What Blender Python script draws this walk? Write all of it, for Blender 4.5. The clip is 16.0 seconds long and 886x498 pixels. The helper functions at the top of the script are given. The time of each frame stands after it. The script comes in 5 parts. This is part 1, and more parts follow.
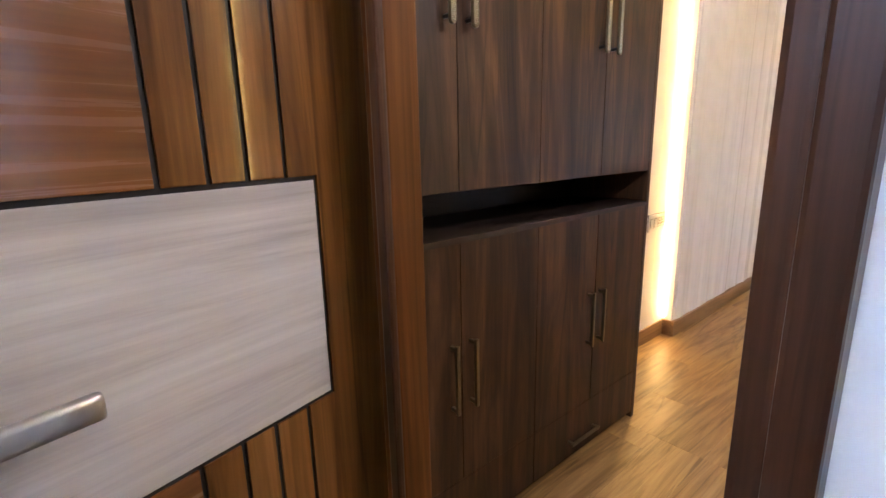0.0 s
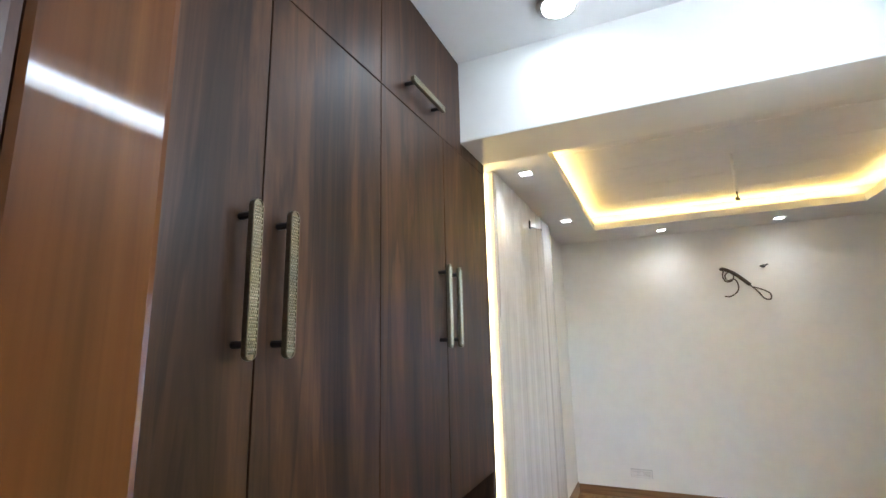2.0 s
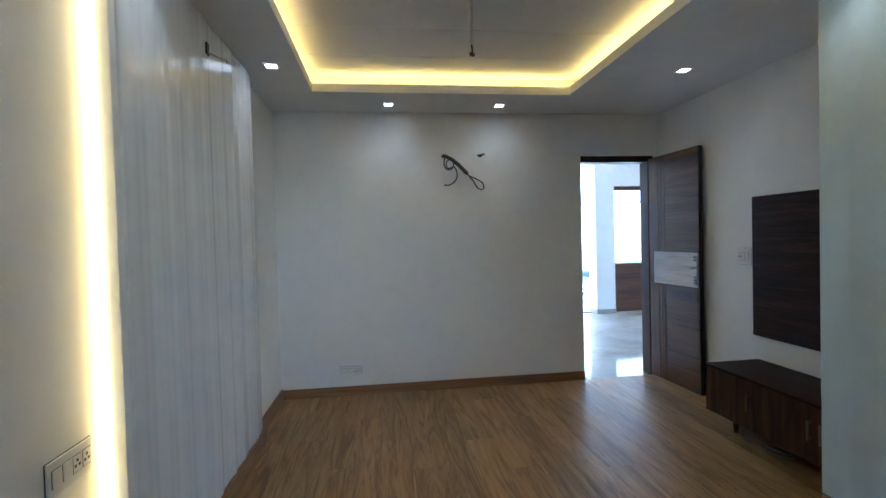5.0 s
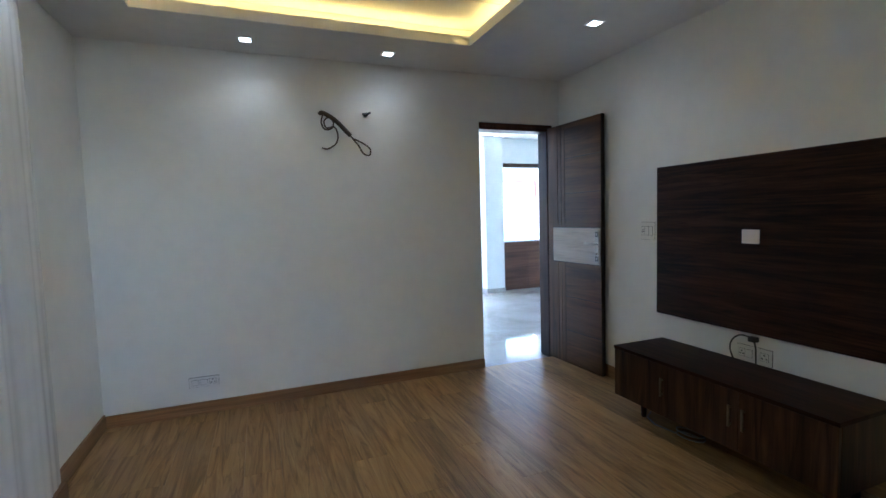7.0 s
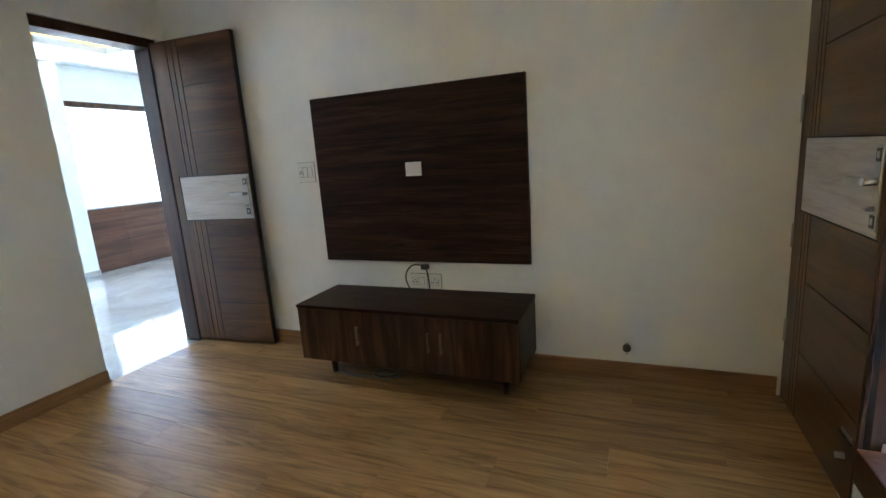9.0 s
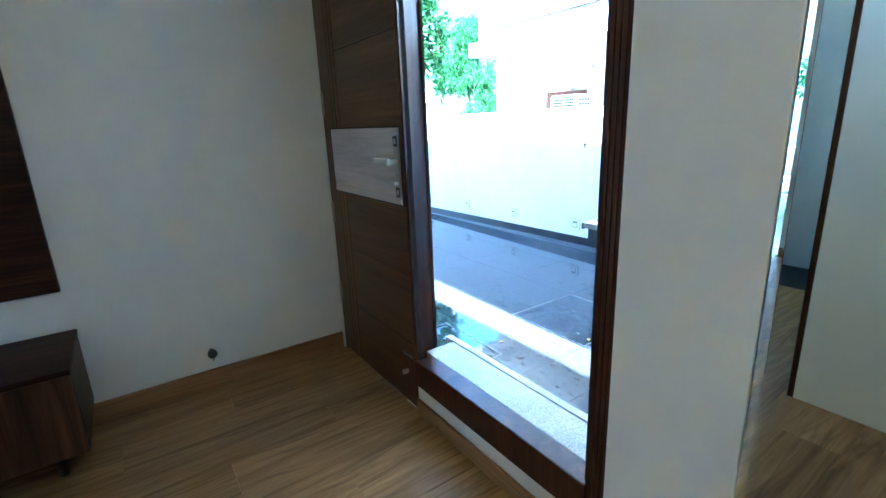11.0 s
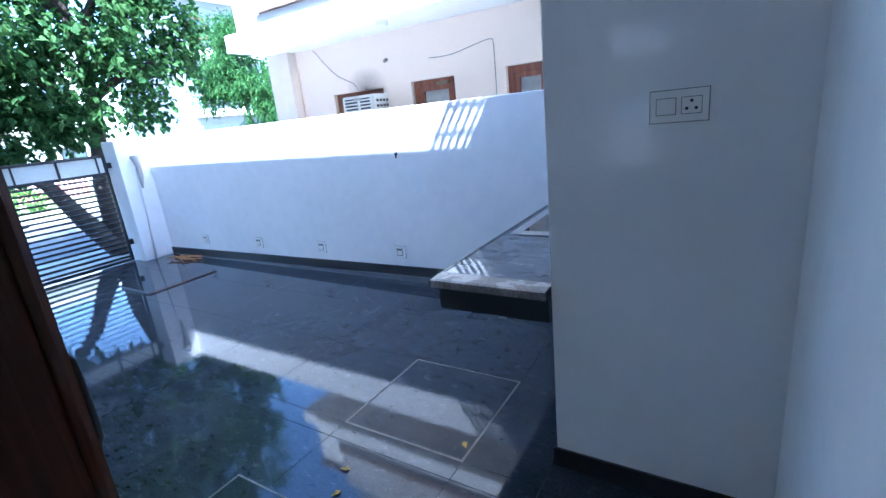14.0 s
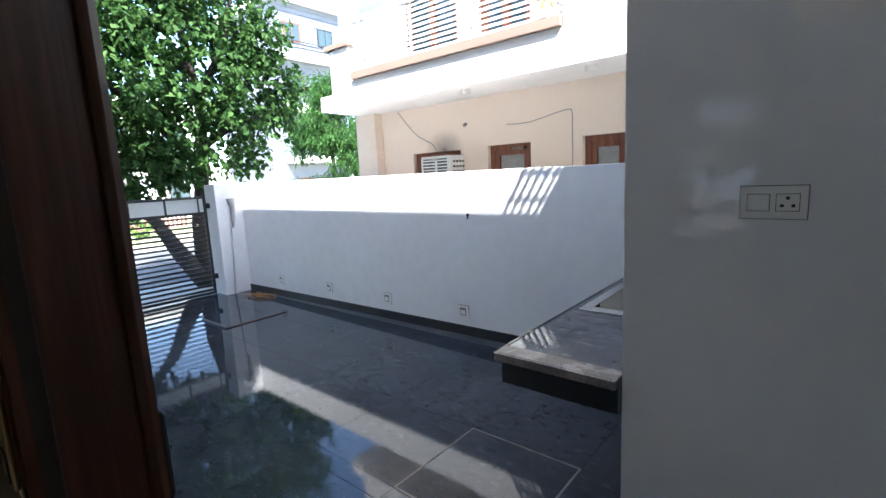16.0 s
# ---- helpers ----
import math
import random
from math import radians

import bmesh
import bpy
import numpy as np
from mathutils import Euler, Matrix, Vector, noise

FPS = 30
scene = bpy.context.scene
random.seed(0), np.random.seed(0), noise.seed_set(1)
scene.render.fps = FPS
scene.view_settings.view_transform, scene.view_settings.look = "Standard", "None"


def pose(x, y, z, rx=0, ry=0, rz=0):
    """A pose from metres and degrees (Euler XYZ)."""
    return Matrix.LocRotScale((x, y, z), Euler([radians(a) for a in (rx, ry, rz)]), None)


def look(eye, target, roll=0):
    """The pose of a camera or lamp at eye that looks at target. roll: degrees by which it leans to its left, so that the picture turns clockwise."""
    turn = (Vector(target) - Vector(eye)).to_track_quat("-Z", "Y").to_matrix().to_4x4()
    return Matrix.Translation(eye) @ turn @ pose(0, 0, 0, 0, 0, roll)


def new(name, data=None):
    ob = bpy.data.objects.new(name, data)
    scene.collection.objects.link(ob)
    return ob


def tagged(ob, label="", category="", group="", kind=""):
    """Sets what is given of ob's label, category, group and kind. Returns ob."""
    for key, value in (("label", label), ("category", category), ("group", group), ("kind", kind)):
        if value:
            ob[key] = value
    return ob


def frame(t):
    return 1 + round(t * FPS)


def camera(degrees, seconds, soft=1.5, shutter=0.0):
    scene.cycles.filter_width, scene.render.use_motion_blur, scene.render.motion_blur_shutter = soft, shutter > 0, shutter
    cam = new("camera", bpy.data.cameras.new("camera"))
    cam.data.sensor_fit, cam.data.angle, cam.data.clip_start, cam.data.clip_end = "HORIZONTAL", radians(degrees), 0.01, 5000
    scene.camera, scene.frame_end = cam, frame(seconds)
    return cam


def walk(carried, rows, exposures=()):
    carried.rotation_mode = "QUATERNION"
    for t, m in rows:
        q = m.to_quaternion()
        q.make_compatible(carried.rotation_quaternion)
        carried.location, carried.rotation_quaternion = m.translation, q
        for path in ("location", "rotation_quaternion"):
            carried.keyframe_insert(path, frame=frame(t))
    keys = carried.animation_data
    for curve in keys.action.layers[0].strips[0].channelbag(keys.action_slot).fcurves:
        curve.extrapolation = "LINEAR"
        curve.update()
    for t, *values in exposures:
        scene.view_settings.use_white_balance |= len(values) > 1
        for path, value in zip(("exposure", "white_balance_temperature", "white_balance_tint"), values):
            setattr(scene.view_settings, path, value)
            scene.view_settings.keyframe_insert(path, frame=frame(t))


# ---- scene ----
cam = camera(87.1, 16.0)
PATH = [
    (0, (0.365, 0.777, 1.256), (-1.132, 2.028, 0.814), -1.4),
    (0.3, (0.262, 0.839, 1.286), (-1.064, 2.268, 0.838), -2.8),
    (0.5, (0.173, 0.91, 1.306), (-1.043, 2.431, 0.853), -1.9),
    (0.8, (0.12, 0.952, 1.319), (-1.065, 2.514, 0.927), -2.7),
    (1, (0.066, 1.005, 1.352), (-1.111, 2.59, 1.031), -2.3),
    (1.5, (-0.015, 1.095, 1.474), (-1.112, 2.767, 1.519), -3.5),
    (2, (-0.034, 1.103, 1.558), (-0.839, 2.894, 1.939), -1.3),
    (2.5, (-0.025, 1.147, 1.579), (-0.387, 3.057, 2.048), -0.9),
    (3, (0.016, 1.233, 1.577), (-0.062, 3.185, 2.006), -0.5),
    (3.5, (0.016, 1.363, 1.544), (0.049, 3.337, 1.863), -0.6),
    (4, (0.030, 1.522, 1.447), (0.159, 3.509, 1.635), -0.7),
    (4.2, (-0.03, 1.653, 1.435), (0.146, 3.641, 1.565), -1.1),
    (6.3, (0.101, 2.399, 1.385), (0.51, 4.351, 1.233), -0.8),
    (6.5, (0.095, 2.472, 1.381), (0.586, 4.405, 1.232), -1.0),
    (7, (0.115, 2.654, 1.362), (0.841, 4.512, 1.222), -1.7),
    (7.5, (0.203, 2.852, 1.367), (1.283, 4.532, 1.267), -1.6),
    (8, (0.253, 2.97, 1.342), (1.751, 4.287, 1.189), -1.3),
    (8.5, (0.186, 3.134, 1.313), (1.943, 4.046, 1.028), -1.7),
    (9, (0.208, 3.292, 1.261), (2.02, 4.043, 0.868), -3.9),
    (9.4, (0.223, 3.44, 1.252), (2.069, 4.035, 0.766), -2.2),
    (9.5, (0.232, 3.452, 1.232), (2.097, 3.985, 0.745), -1.7),
    (9.7, (0.209, 3.545, 1.249), (2.118, 3.847, 0.735), -1.5),
    (10, (0.177, 3.57, 1.24), (2.095, 3.513, 0.677), -1.1),
    (10.2, (0.165, 3.592, 1.234), (2.054, 3.267, 0.661), -0.8),
    (12.3, (0.917, 3.17, 1.261), (1.969, 1.544, 0.763), -3.9),
    (12.5, (0.982, 3.092, 1.255), (1.964, 1.426, 0.743), -3.0),
    (12.7, (1.04, 2.995, 1.244), (2.021, 1.331, 0.727), -2.8),
    (13, (1.104, 2.853, 1.242), (2.14, 1.228, 0.709), -3.2),
    (13.5, (1.155, 2.725, 1.228), (2.171, 1.103, 0.646), -5.1),
    (14, (1.186, 2.668, 1.24), (2.223, 1.05, 0.689), -6.0),
    (14.5, (1.212, 2.637, 1.267), (2.364, 1.087, 0.748), -6.4),
    (15, (1.229, 2.622, 1.281), (2.456, 1.103, 0.846), -5.3),
    (15.5, (1.232, 2.643, 1.294), (2.477, 1.114, 0.957), -3.5),
    (16, (1.202, 2.672, 1.312), (2.475, 1.161, 0.999), -2.8),
]
EXPO = [
    (0, 5.9, 6600, 24),
    (0.5, 6, 6150, 18),
    (1, 6.1, 5750, 13),
    (1.5, 5.9, 5700, 10),
    (2, 5.65, 5450, 8),
    (2.5, 5.3, 5250, 8),
    (3.5, 4.48, 5050, 6),
    (6.5, 4.49, 4600, 4),
    (7, 4.52, 4800, 4),
    (8, 4.72, 5000, 3),
    (9, 5.07, 5200, 2),
    (10.2, 5.5, 4850, -8),
    (12.3, 3.85, 3300, 10),
    (13, 3.8, 3380, 6),
    (13.5, 3.4, 4100, 8),
    (14.5, 2.88, 4820, 10),
    (16, 2.57, 5900, 10),
]
walk(cam, [(t, look(eye, target, roll)) for t, eye, target, roll in PATH], EXPO)
# lamp powers and sky
SKY, SUN = 0.15, 4.8
COVE, SPOT, TUBE, STRIP = 0.080, 0.026, 0.075, 0.15
LEDGLOW, LENS = 0.35, 0.9

# ---- world and sun ----
world = bpy.data.worlds.new("sky")
scene.world = world
world.use_nodes = True
_nt = world.node_tree
_sky = _nt.nodes.new("ShaderNodeTexSky")
_sky.sky_type = 'NISHITA'
_sky.sun_disc = False
_sky.sun_elevation = radians(52)
_sky.sun_rotation = radians(310)
_nt.nodes["Background"].inputs["Strength"].default_value = SKY
_nt.links.new(_sky.outputs[0], _nt.nodes["Background"].inputs["Color"])
sun = new("sun", bpy.data.lights.new("sun", 'SUN'))
sun.data.energy = SUN
sun.data.angle = radians(0.5)
sun.data.color = (1.0, 0.95, 0.87)
sun.matrix_world = look((-6, 5, 10), (-5.4, 4.5, 9))


def lamp(name, m, sx, sy, watts, colour):
    ob = new(name, bpy.data.lights.new(name, 'AREA'))
    ob.data.shape = 'RECTANGLE'
    ob.data.size, ob.data.size_y = sx, sy
    ob.data.energy = watts
    ob.data.color = colour
    ob.matrix_world = m
    return ob


WARM = (1.0, 0.61, 0.15)
COOL = (0.90, 0.96, 1.0)
# cove strips lie in the pocket and shine up
CX0, CX1, CY0, CY1 = -0.50, 1.58, 3.30, 5.76
lamp("cove_strip", pose((CX0 + CX1) / 2, CY1 + 0.06, 2.63, 180), 2.1, 0.02, COVE * 2.1, WARM)
lamp("cove_strip", pose((CX0 + CX1) / 2, CY0 - 0.06, 2.63, 180), 2.1, 0.02, COVE * 2.1, WARM)
lamp("cove_strip", pose(CX0 - 0.06, (CY0 + CY1) / 2, 2.63, 180), 0.02, 2.46, COVE * 2.46, WARM)
lamp("cove_strip", pose(CX1 + 0.06, (CY0 + CY1) / 2, 2.63, 180), 0.02, 2.46, COVE * 2.46, WARM)
SPOTS = [(-0.69, 3.85), (-0.68, 5.22), (0.09, 6.07), (1.06, 6.07), (2.18, 5.15)]
for _x, _y in SPOTS:
    lamp("spot_beam", pose(_x, _y, 2.555), 0.06, 0.06, SPOT, (1.0, 0.92, 0.80)).data.spread = radians(120)
lamp("downlight_beam", pose(-0.2, 2.305, 2.465), 0.08, 0.08, SPOT * 0.4, COOL)
lamp("tube_glow", pose(0.595, 1.77, 2.085, 0, 70, 0), 0.03, 0.94, TUBE, COOL)
lamp("panel_strip", pose(-0.905, 3.700, 1.33, -90), 0.012, 2.40, STRIP, WARM)

# ---- materials ----


def nodes_of(name):
    m = bpy.data.materials.new(name)
    m.use_nodes = True
    nt = m.node_tree
    return m, nt, nt.nodes, nt.links, nt.nodes["Principled BSDF"]


def noise_node(nt, scale, detail=5.0, rough=0.55, vec=None, stretch=(1, 1, 1), distort=0.0, rand=False):
    n, l = nt.nodes, nt.links
    tc = n.new("ShaderNodeTexCoord")
    mp = n.new("ShaderNodeMapping")
    mp.inputs["Scale"].default_value = stretch
    l.new(tc.outputs["Object"], mp.inputs["Vector"])
    if rand:
        oi = n.new("ShaderNodeObjectInfo")
        mul = n.new("ShaderNodeMath")
        mul.operation = 'MULTIPLY'
        mul.inputs[1].default_value = 37.0
        l.new(oi.outputs["Random"], mul.inputs[0])
        cb = n.new("ShaderNodeCombineXYZ")
        for k in range(3):
            l.new(mul.outputs[0], cb.inputs[k])
        l.new(cb.outputs[0], mp.inputs["Location"])
    t = n.new("ShaderNodeTexNoise")
    t.inputs["Scale"].default_value = scale
    t.inputs["Detail"].default_value = detail
    t.inputs["Roughness"].default_value = rough
    t.inputs["Distortion"].default_value = distort
    l.new(mp.outputs[0], t.inputs["Vector"])
    return t


def ramp(nt, src, stops):
    r = nt.nodes.new("ShaderNodeValToRGB")
    els = r.color_ramp.elements
    while len(els) < len(stops):
        els.new(0.5)
    for e, (p, c) in zip(els, stops):
        e.position = p
        e.color = (*c, 1)
    nt.links.new(src, r.inputs[0])
    return r


def bump(nt, src, strength, dist, bsdf, normal=None):
    b = nt.nodes.new("ShaderNodeBump")
    b.inputs["Strength"].default_value = strength
    b.inputs["Distance"].default_value = dist
    nt.links.new(src, b.inputs["Height"])
    if normal:
        nt.links.new(normal, b.inputs["Normal"])
    nt.links.new(b.outputs[0], bsdf.inputs["Normal"])
    return b.outputs[0]


def mixed(nt, fac, a, b, mode='MIX'):
    m = nt.nodes.new("ShaderNodeMix")
    m.data_type, m.blend_type = 'RGBA', mode
    for sock, v in ((m.inputs[0], fac), (m.inputs[6], a), (m.inputs[7], b)):
        if isinstance(v, (int, float)):
            sock.default_value = v
        elif isinstance(v, tuple):
            sock.default_value = (*v, 1)
        else:
            nt.links.new(v, sock)
    return m.outputs[2]


def rough_from(nt, src, lo, hi, bsdf):
    r = nt.nodes.new("ShaderNodeMapRange")
    r.inputs["To Min"].default_value, r.inputs["To Max"].default_value = lo, hi
    nt.links.new(src, r.inputs["Value"])
    nt.links.new(r.outputs[0], bsdf.inputs["Roughness"])


def paint(name, colour, rough=0.6, var=0.06, grain=220, relief=0.12, spec=0.5, coat=0.0):
    """Wall paint or plaster: slow cloudy stains and a fine roller grain."""
    m, nt, n, l, b = nodes_of(name)
    big = noise_node(nt, 1.3, 4)
    c = ramp(nt, big.outputs[0], [(0.3, tuple(v * (1 - var) for v in colour)), (0.7, colour)])
    mid = noise_node(nt, 9, 5)
    c2 = ramp(nt, mid.outputs[0], [(0.35, (1 - var * .6,) * 3), (0.6, (1, 1, 1))])
    l.new(mixed(nt, 1.0, c.outputs[0], c2.outputs[0], 'MULTIPLY'), b.inputs["Base Color"])
    rough_from(nt, mid.outputs[0], rough - min(.06, rough * .4), rough + min(.06, rough * .4), b)
    fine = noise_node(nt, grain, 2)
    bump(nt, fine.outputs[0], relief, 0.002, b)
    b.inputs["Specular IOR Level"].default_value = spec
    b.inputs["Coat Weight"].default_value = coat
    return m


def wood(name, dark, mid, light, axis, rough=0.35, coat=0.0, across=14.0, relief=0.05, rand=False, streak=0.35, along=0.06, spec=0.5, distort=1.0, lines=0.0, coat_rough=0.06):
    """Grain runs along the axis 0, 1 or 2."""
    m, nt, n, l, b = nodes_of(name)
    st = [across, across, across]
    st[axis] = across * along
    g = noise_node(nt, 1.0, 7, 0.62, stretch=tuple(st), distort=distort, rand=rand)
    c = ramp(nt, g.outputs[0], [(0.32, dark), (0.5, mid), (0.68, light)])
    st2 = [across * 9] * 3
    st2[axis] = across * 0.22
    f = noise_node(nt, 1.0, 4, 0.6, stretch=tuple(st2), rand=rand)
    c2 = ramp(nt, f.outputs[0], [(0.3, (1 - streak,) * 3), (0.62, (1, 1, 1))])
    col = mixed(nt, 1.0, c.outputs[0], c2.outputs[0], 'MULTIPLY')
    if lines:
        st3 = [across * 0.9] * 3
        st3[axis] = across * along * 0.55
        ln = noise_node(nt, 1.0, 6, 0.5, stretch=tuple(st3), distort=0.5, rand=rand)
        d = (1 - lines,) * 3
        one = (1, 1, 1)
        c3 = ramp(nt, ln.outputs[0], [(0.40, one), (0.428, d), (0.442, one), (0.515, one), (0.54, tuple(v * 0.5 + 0.5 for v in d)), (0.546, one), (0.60, one), (0.63, d), (0.64, one)])
        col = mixed(nt, 1.0, col, c3.outputs[0], 'MULTIPLY')
    if rand:
        oi = n.new("ShaderNodeObjectInfo")
        tone = ramp(nt, oi.outputs["Random"], [(0.0, (0.84, 0.84, 0.84)), (1.0, (1.06, 1.05, 1.03))])
        col = mixed(nt, 1.0, col, tone.outputs[0], 'MULTIPLY')
    l.new(col, b.inputs["Base Color"])
    rough_from(nt, f.outputs[0], rough - .05, rough + .08, b)
    bump(nt, f.outputs[0], relief, 0.001, b)
    b.inputs["Specular IOR Level"].default_value = spec
    b.inputs["Coat Weight"].default_value = coat
    b.inputs["Coat Roughness"].default_value = coat_rough
    return m


def plain(name, colour, rough=0.4, metal=0.0, var=0.1, scale=40, spec=0.5):
    m, nt, n, l, b = nodes_of(name)
    t = noise_node(nt, scale, 4)
    c = ramp(nt, t.outputs[0], [(0.3, tuple(v * (1 - var) for v in colour)), (0.7, colour)])
    l.new(c.outputs[0], b.inputs["Base Color"])
    b.inputs["Metallic"].default_value = metal
    b.inputs["Specular IOR Level"].default_value = spec
    rough_from(nt, t.outputs[0], max(rough - .05, 0.02), rough + .07, b)
    return m


def glow(name, colour, strength):
    m, nt, n, l, b = nodes_of(name)
    b.inputs["Base Color"].default_value = (*colour, 1)
    b.inputs["Emission Color"].default_value = (*colour, 1)
    b.inputs["Emission Strength"].default_value = strength
    return m


def stone(name, c0, c1, c2, scale, rough, vein=None, rand=False, grit=0.0):
    m, nt, n, l, b = nodes_of(name)
    big = noise_node(nt, scale, 8, 0.65, distort=0.6, rand=rand)
    c = ramp(nt, big.outputs[0], [(0.3, c0), (0.5, c1), (0.72, c2)])
    sp = noise_node(nt, 160, 3, 0.7, rand=rand)
    c2n = ramp(nt, sp.outputs[0], [(0.36, (0.6, 0.6, 0.6)), (0.5, (1, 1, 1)), (0.7, (1.25, 1.25, 1.25))])
    l.new(mixed(nt, 1.0, c.outputs[0], c2n.outputs[0], 'MULTIPLY'), b.inputs["Base Color"])
    rough_from(nt, big.outputs[0], rough * 0.6, rough * 1.5, b)
    if grit:
        pit = noise_node(nt, 24, 6, 0.72, rand=rand, stretch=(0.6, 1.2, 1))
        c3 = ramp(nt, pit.outputs[0], [(0.33, (0.35, 0.35, 0.35)), (0.43, (1, 1, 1)), (0.57, (1, 1, 1)), (0.66, (2.0, 2.0, 2.0))])
        col = mixed(nt, 1.0, b.inputs["Base Color"].links[0].from_socket, c3.outputs[0], 'MULTIPLY')
        l.new(col, b.inputs["Base Color"])
    bump(nt, sp.outputs[0], 0.03 + grit * 0.04, 0.0007, b)
    return m


WALL = paint("wall_paint_white", (0.84, 0.83, 0.795), 0.55, 0.05, 160, 0.22)
CEIL = paint("ceiling_paint", (0.80, 0.79, 0.77), 0.7, relief=0.06)
GLOSSW = paint("glossy_white_fluted", (0.78, 0.78, 0.77), 0.24, 0.08, 60, 0.05)
TILEW = paint("polished_white_tile", (0.82, 0.815, 0.81), 0.012, 0.04, 300, 0.0)
PORCHW = paint("porch_wall_plaster", (0.82, 0.82, 0.82), 0.7, 0.07, 120, 0.25)
WALNUT = wood("walnut_laminate_upright", (0.016, 0.0072, 0.0034), (0.053, 0.0232, 0.0100), (0.108, 0.050, 0.0220), 2, 0.42, 0.0, 7.5, 0.05, along=0.10, spec=0.28, distort=2.0, lines=0.5, streak=0.34)
WALNUT_H = wood("walnut_laminate_level", (0.009, 0.0032, 0.0016), (0.031, 0.0112, 0.0050), (0.060, 0.024, 0.0105), 1, 0.48, 0.0, 15, 0.04, along=0.07, spec=0.16, distort=1.4, lines=0.6, streak=0.45)
# Walnut with the niche's inner shade put into its colour.
NICHE = wood("shade_darkened_walnut", (0.010, 0.0055, 0.004), (0.018, 0.0095, 0.0065), (0.03, 0.0165, 0.0115), 1, 0.4, 0.0, 13, spec=0.3)
TEAK = wood("varnished_teak", (0.100, 0.033, 0.008), (0.200, 0.076, 0.018), (0.30, 0.124, 0.034), 2, 0.4, 0.8, 7, 0.02, along=0.09, distort=1.8, lines=0.4, spec=0.1, coat_rough=0.06)
TEAK_H = wood("varnished_teak_level", (0.15, 0.050, 0.016), (0.21, 0.075, 0.024), (0.28, 0.11, 0.038), 0, 0.25, 0.7, 9, 0.02)
JAMBT = wood("reddish_teak_jamb", (0.060, 0.018, 0.004), (0.110, 0.036, 0.008), (0.155, 0.057, 0.014), 2, 0.45, 0.3, 7, 0.02, along=0.09, distort=1.6, lines=0.35, spec=0.08, coat_rough=0.05)
PARA = wood("parapet_veneer", (0.05, 0.018, 0.008), (0.09, 0.034, 0.015), (0.13, 0.055, 0.025), 0, 0.5, 0.0, 8, 0.02, spec=0.25)
DKTEAK = wood("dark_stained_teak", (0.026, 0.009, 0.0038), (0.054, 0.019, 0.0085), (0.090, 0.035, 0.0155), 2, 0.34, 0.04, 12, 0.04, along=0.08, spec=0.2, lines=0.4)
LEAFW = wood("brown_polished_veneer", (0.062, 0.026, 0.009), (0.110, 0.049, 0.018), (0.155, 0.074, 0.029), 0, 0.30, 0.1, 8, 0.02, along=0.09, spec=0.25, lines=0.35)
LEAFV = wood("brown_polished_stile", (0.062, 0.026, 0.009), (0.110, 0.049, 0.018), (0.155, 0.074, 0.029), 2, 0.30, 0.1, 8, 0.02, along=0.09, spec=0.25, lines=0.35)
GROOVE = plain("groove_dark", (0.012, 0.007, 0.005), 0.6)
WHITEWASH = wood("whitewashed_oak", (0.39, 0.335, 0.295), (0.56, 0.50, 0.455), (0.62, 0.57, 0.525), 0, 0.5, 0.0, 9, 0.03, streak=0.16, along=0.10, distort=1.6)
OAK = wood("honey_oak_laminate", (0.215, 0.112, 0.036), (0.37, 0.212, 0.079), (0.47, 0.288, 0.113), 1, 0.38, 0.0, 10, 0.03, rand=True, streak=0.18, along=0.10, distort=2.2, lines=0.34, spec=0.33)
OAKB = wood("oak_skirting", (0.22, 0.11, 0.04), (0.31, 0.165, 0.065), (0.38, 0.215, 0.09), 1, 0.35, 0.0, 9)
OAKBX = wood("oak_skirting_x", (0.22, 0.11, 0.04), (0.31, 0.165, 0.065), (0.38, 0.215, 0.09), 0, 0.35, 0.0, 9)
BRASSL = plain("bright_antique_brass", (0.52, 0.49, 0.38), 0.3, 1.0, 0.2, 300)
BRASS = plain("antique_brass", (0.26, 0.225, 0.16), 0.38, 1.0, 0.35, 300)
STEEL = plain("satin_steel", (0.50, 0.48, 0.45), 0.34, 1.0, 0.08, 20)
DARKST = plain("dark_steel", (0.10, 0.10, 0.10), 0.35, 1.0, 0.2, 80)
PLAST = plain("white_switch_plastic", (0.78, 0.77, 0.74), 0.32, 0, 0.03)
BLACK = plain("black_plastic", (0.012, 0.012, 0.012), 0.4)
IRON = plain("black_painted_iron", (0.018, 0.019, 0.022), 0.38, 0.0, 0.25)
MARBLE = stone("grey_beige_marble", (0.30, 0.27, 0.25), (0.47, 0.44, 0.41), (0.60, 0.57, 0.54), 1.2, 0.06)
GRANITE = stone("polished_grey_granite", (0.021, 0.026, 0.035), (0.032, 0.039, 0.050), (0.049, 0.057, 0.071), 2.2, 0.036, rand=True, grit=0.6)
GRANITE.node_tree.nodes["Principled BSDF"].inputs["Specular IOR Level"].default_value = 0.38
GRANITE_D = stone("black_granite", (0.014, 0.015, 0.017), (0.022, 0.023, 0.026), (0.036, 0.038, 0.041), 3, 0.42)
COUNTER = stone("speckled_granite_top", (0.055, 0.058, 0.066), (0.092, 0.096, 0.105), (0.14, 0.142, 0.148), 5, 0.03, grit=0.12)
PALEST = stone("pale_stone_edge", (0.34, 0.31, 0.29), (0.44, 0.41, 0.38), (0.52, 0.49, 0.46), 5, 0.3)
RIM = plain("worn_metal_rim", (0.22, 0.21, 0.20), 0.45, 0.6, 0.3)
REVEAL = wood("red_teak_reveal", (0.12, 0.032, 0.014), (0.19, 0.055, 0.025), (0.25, 0.085, 0.04), 1, 0.3, 0.3, 9)
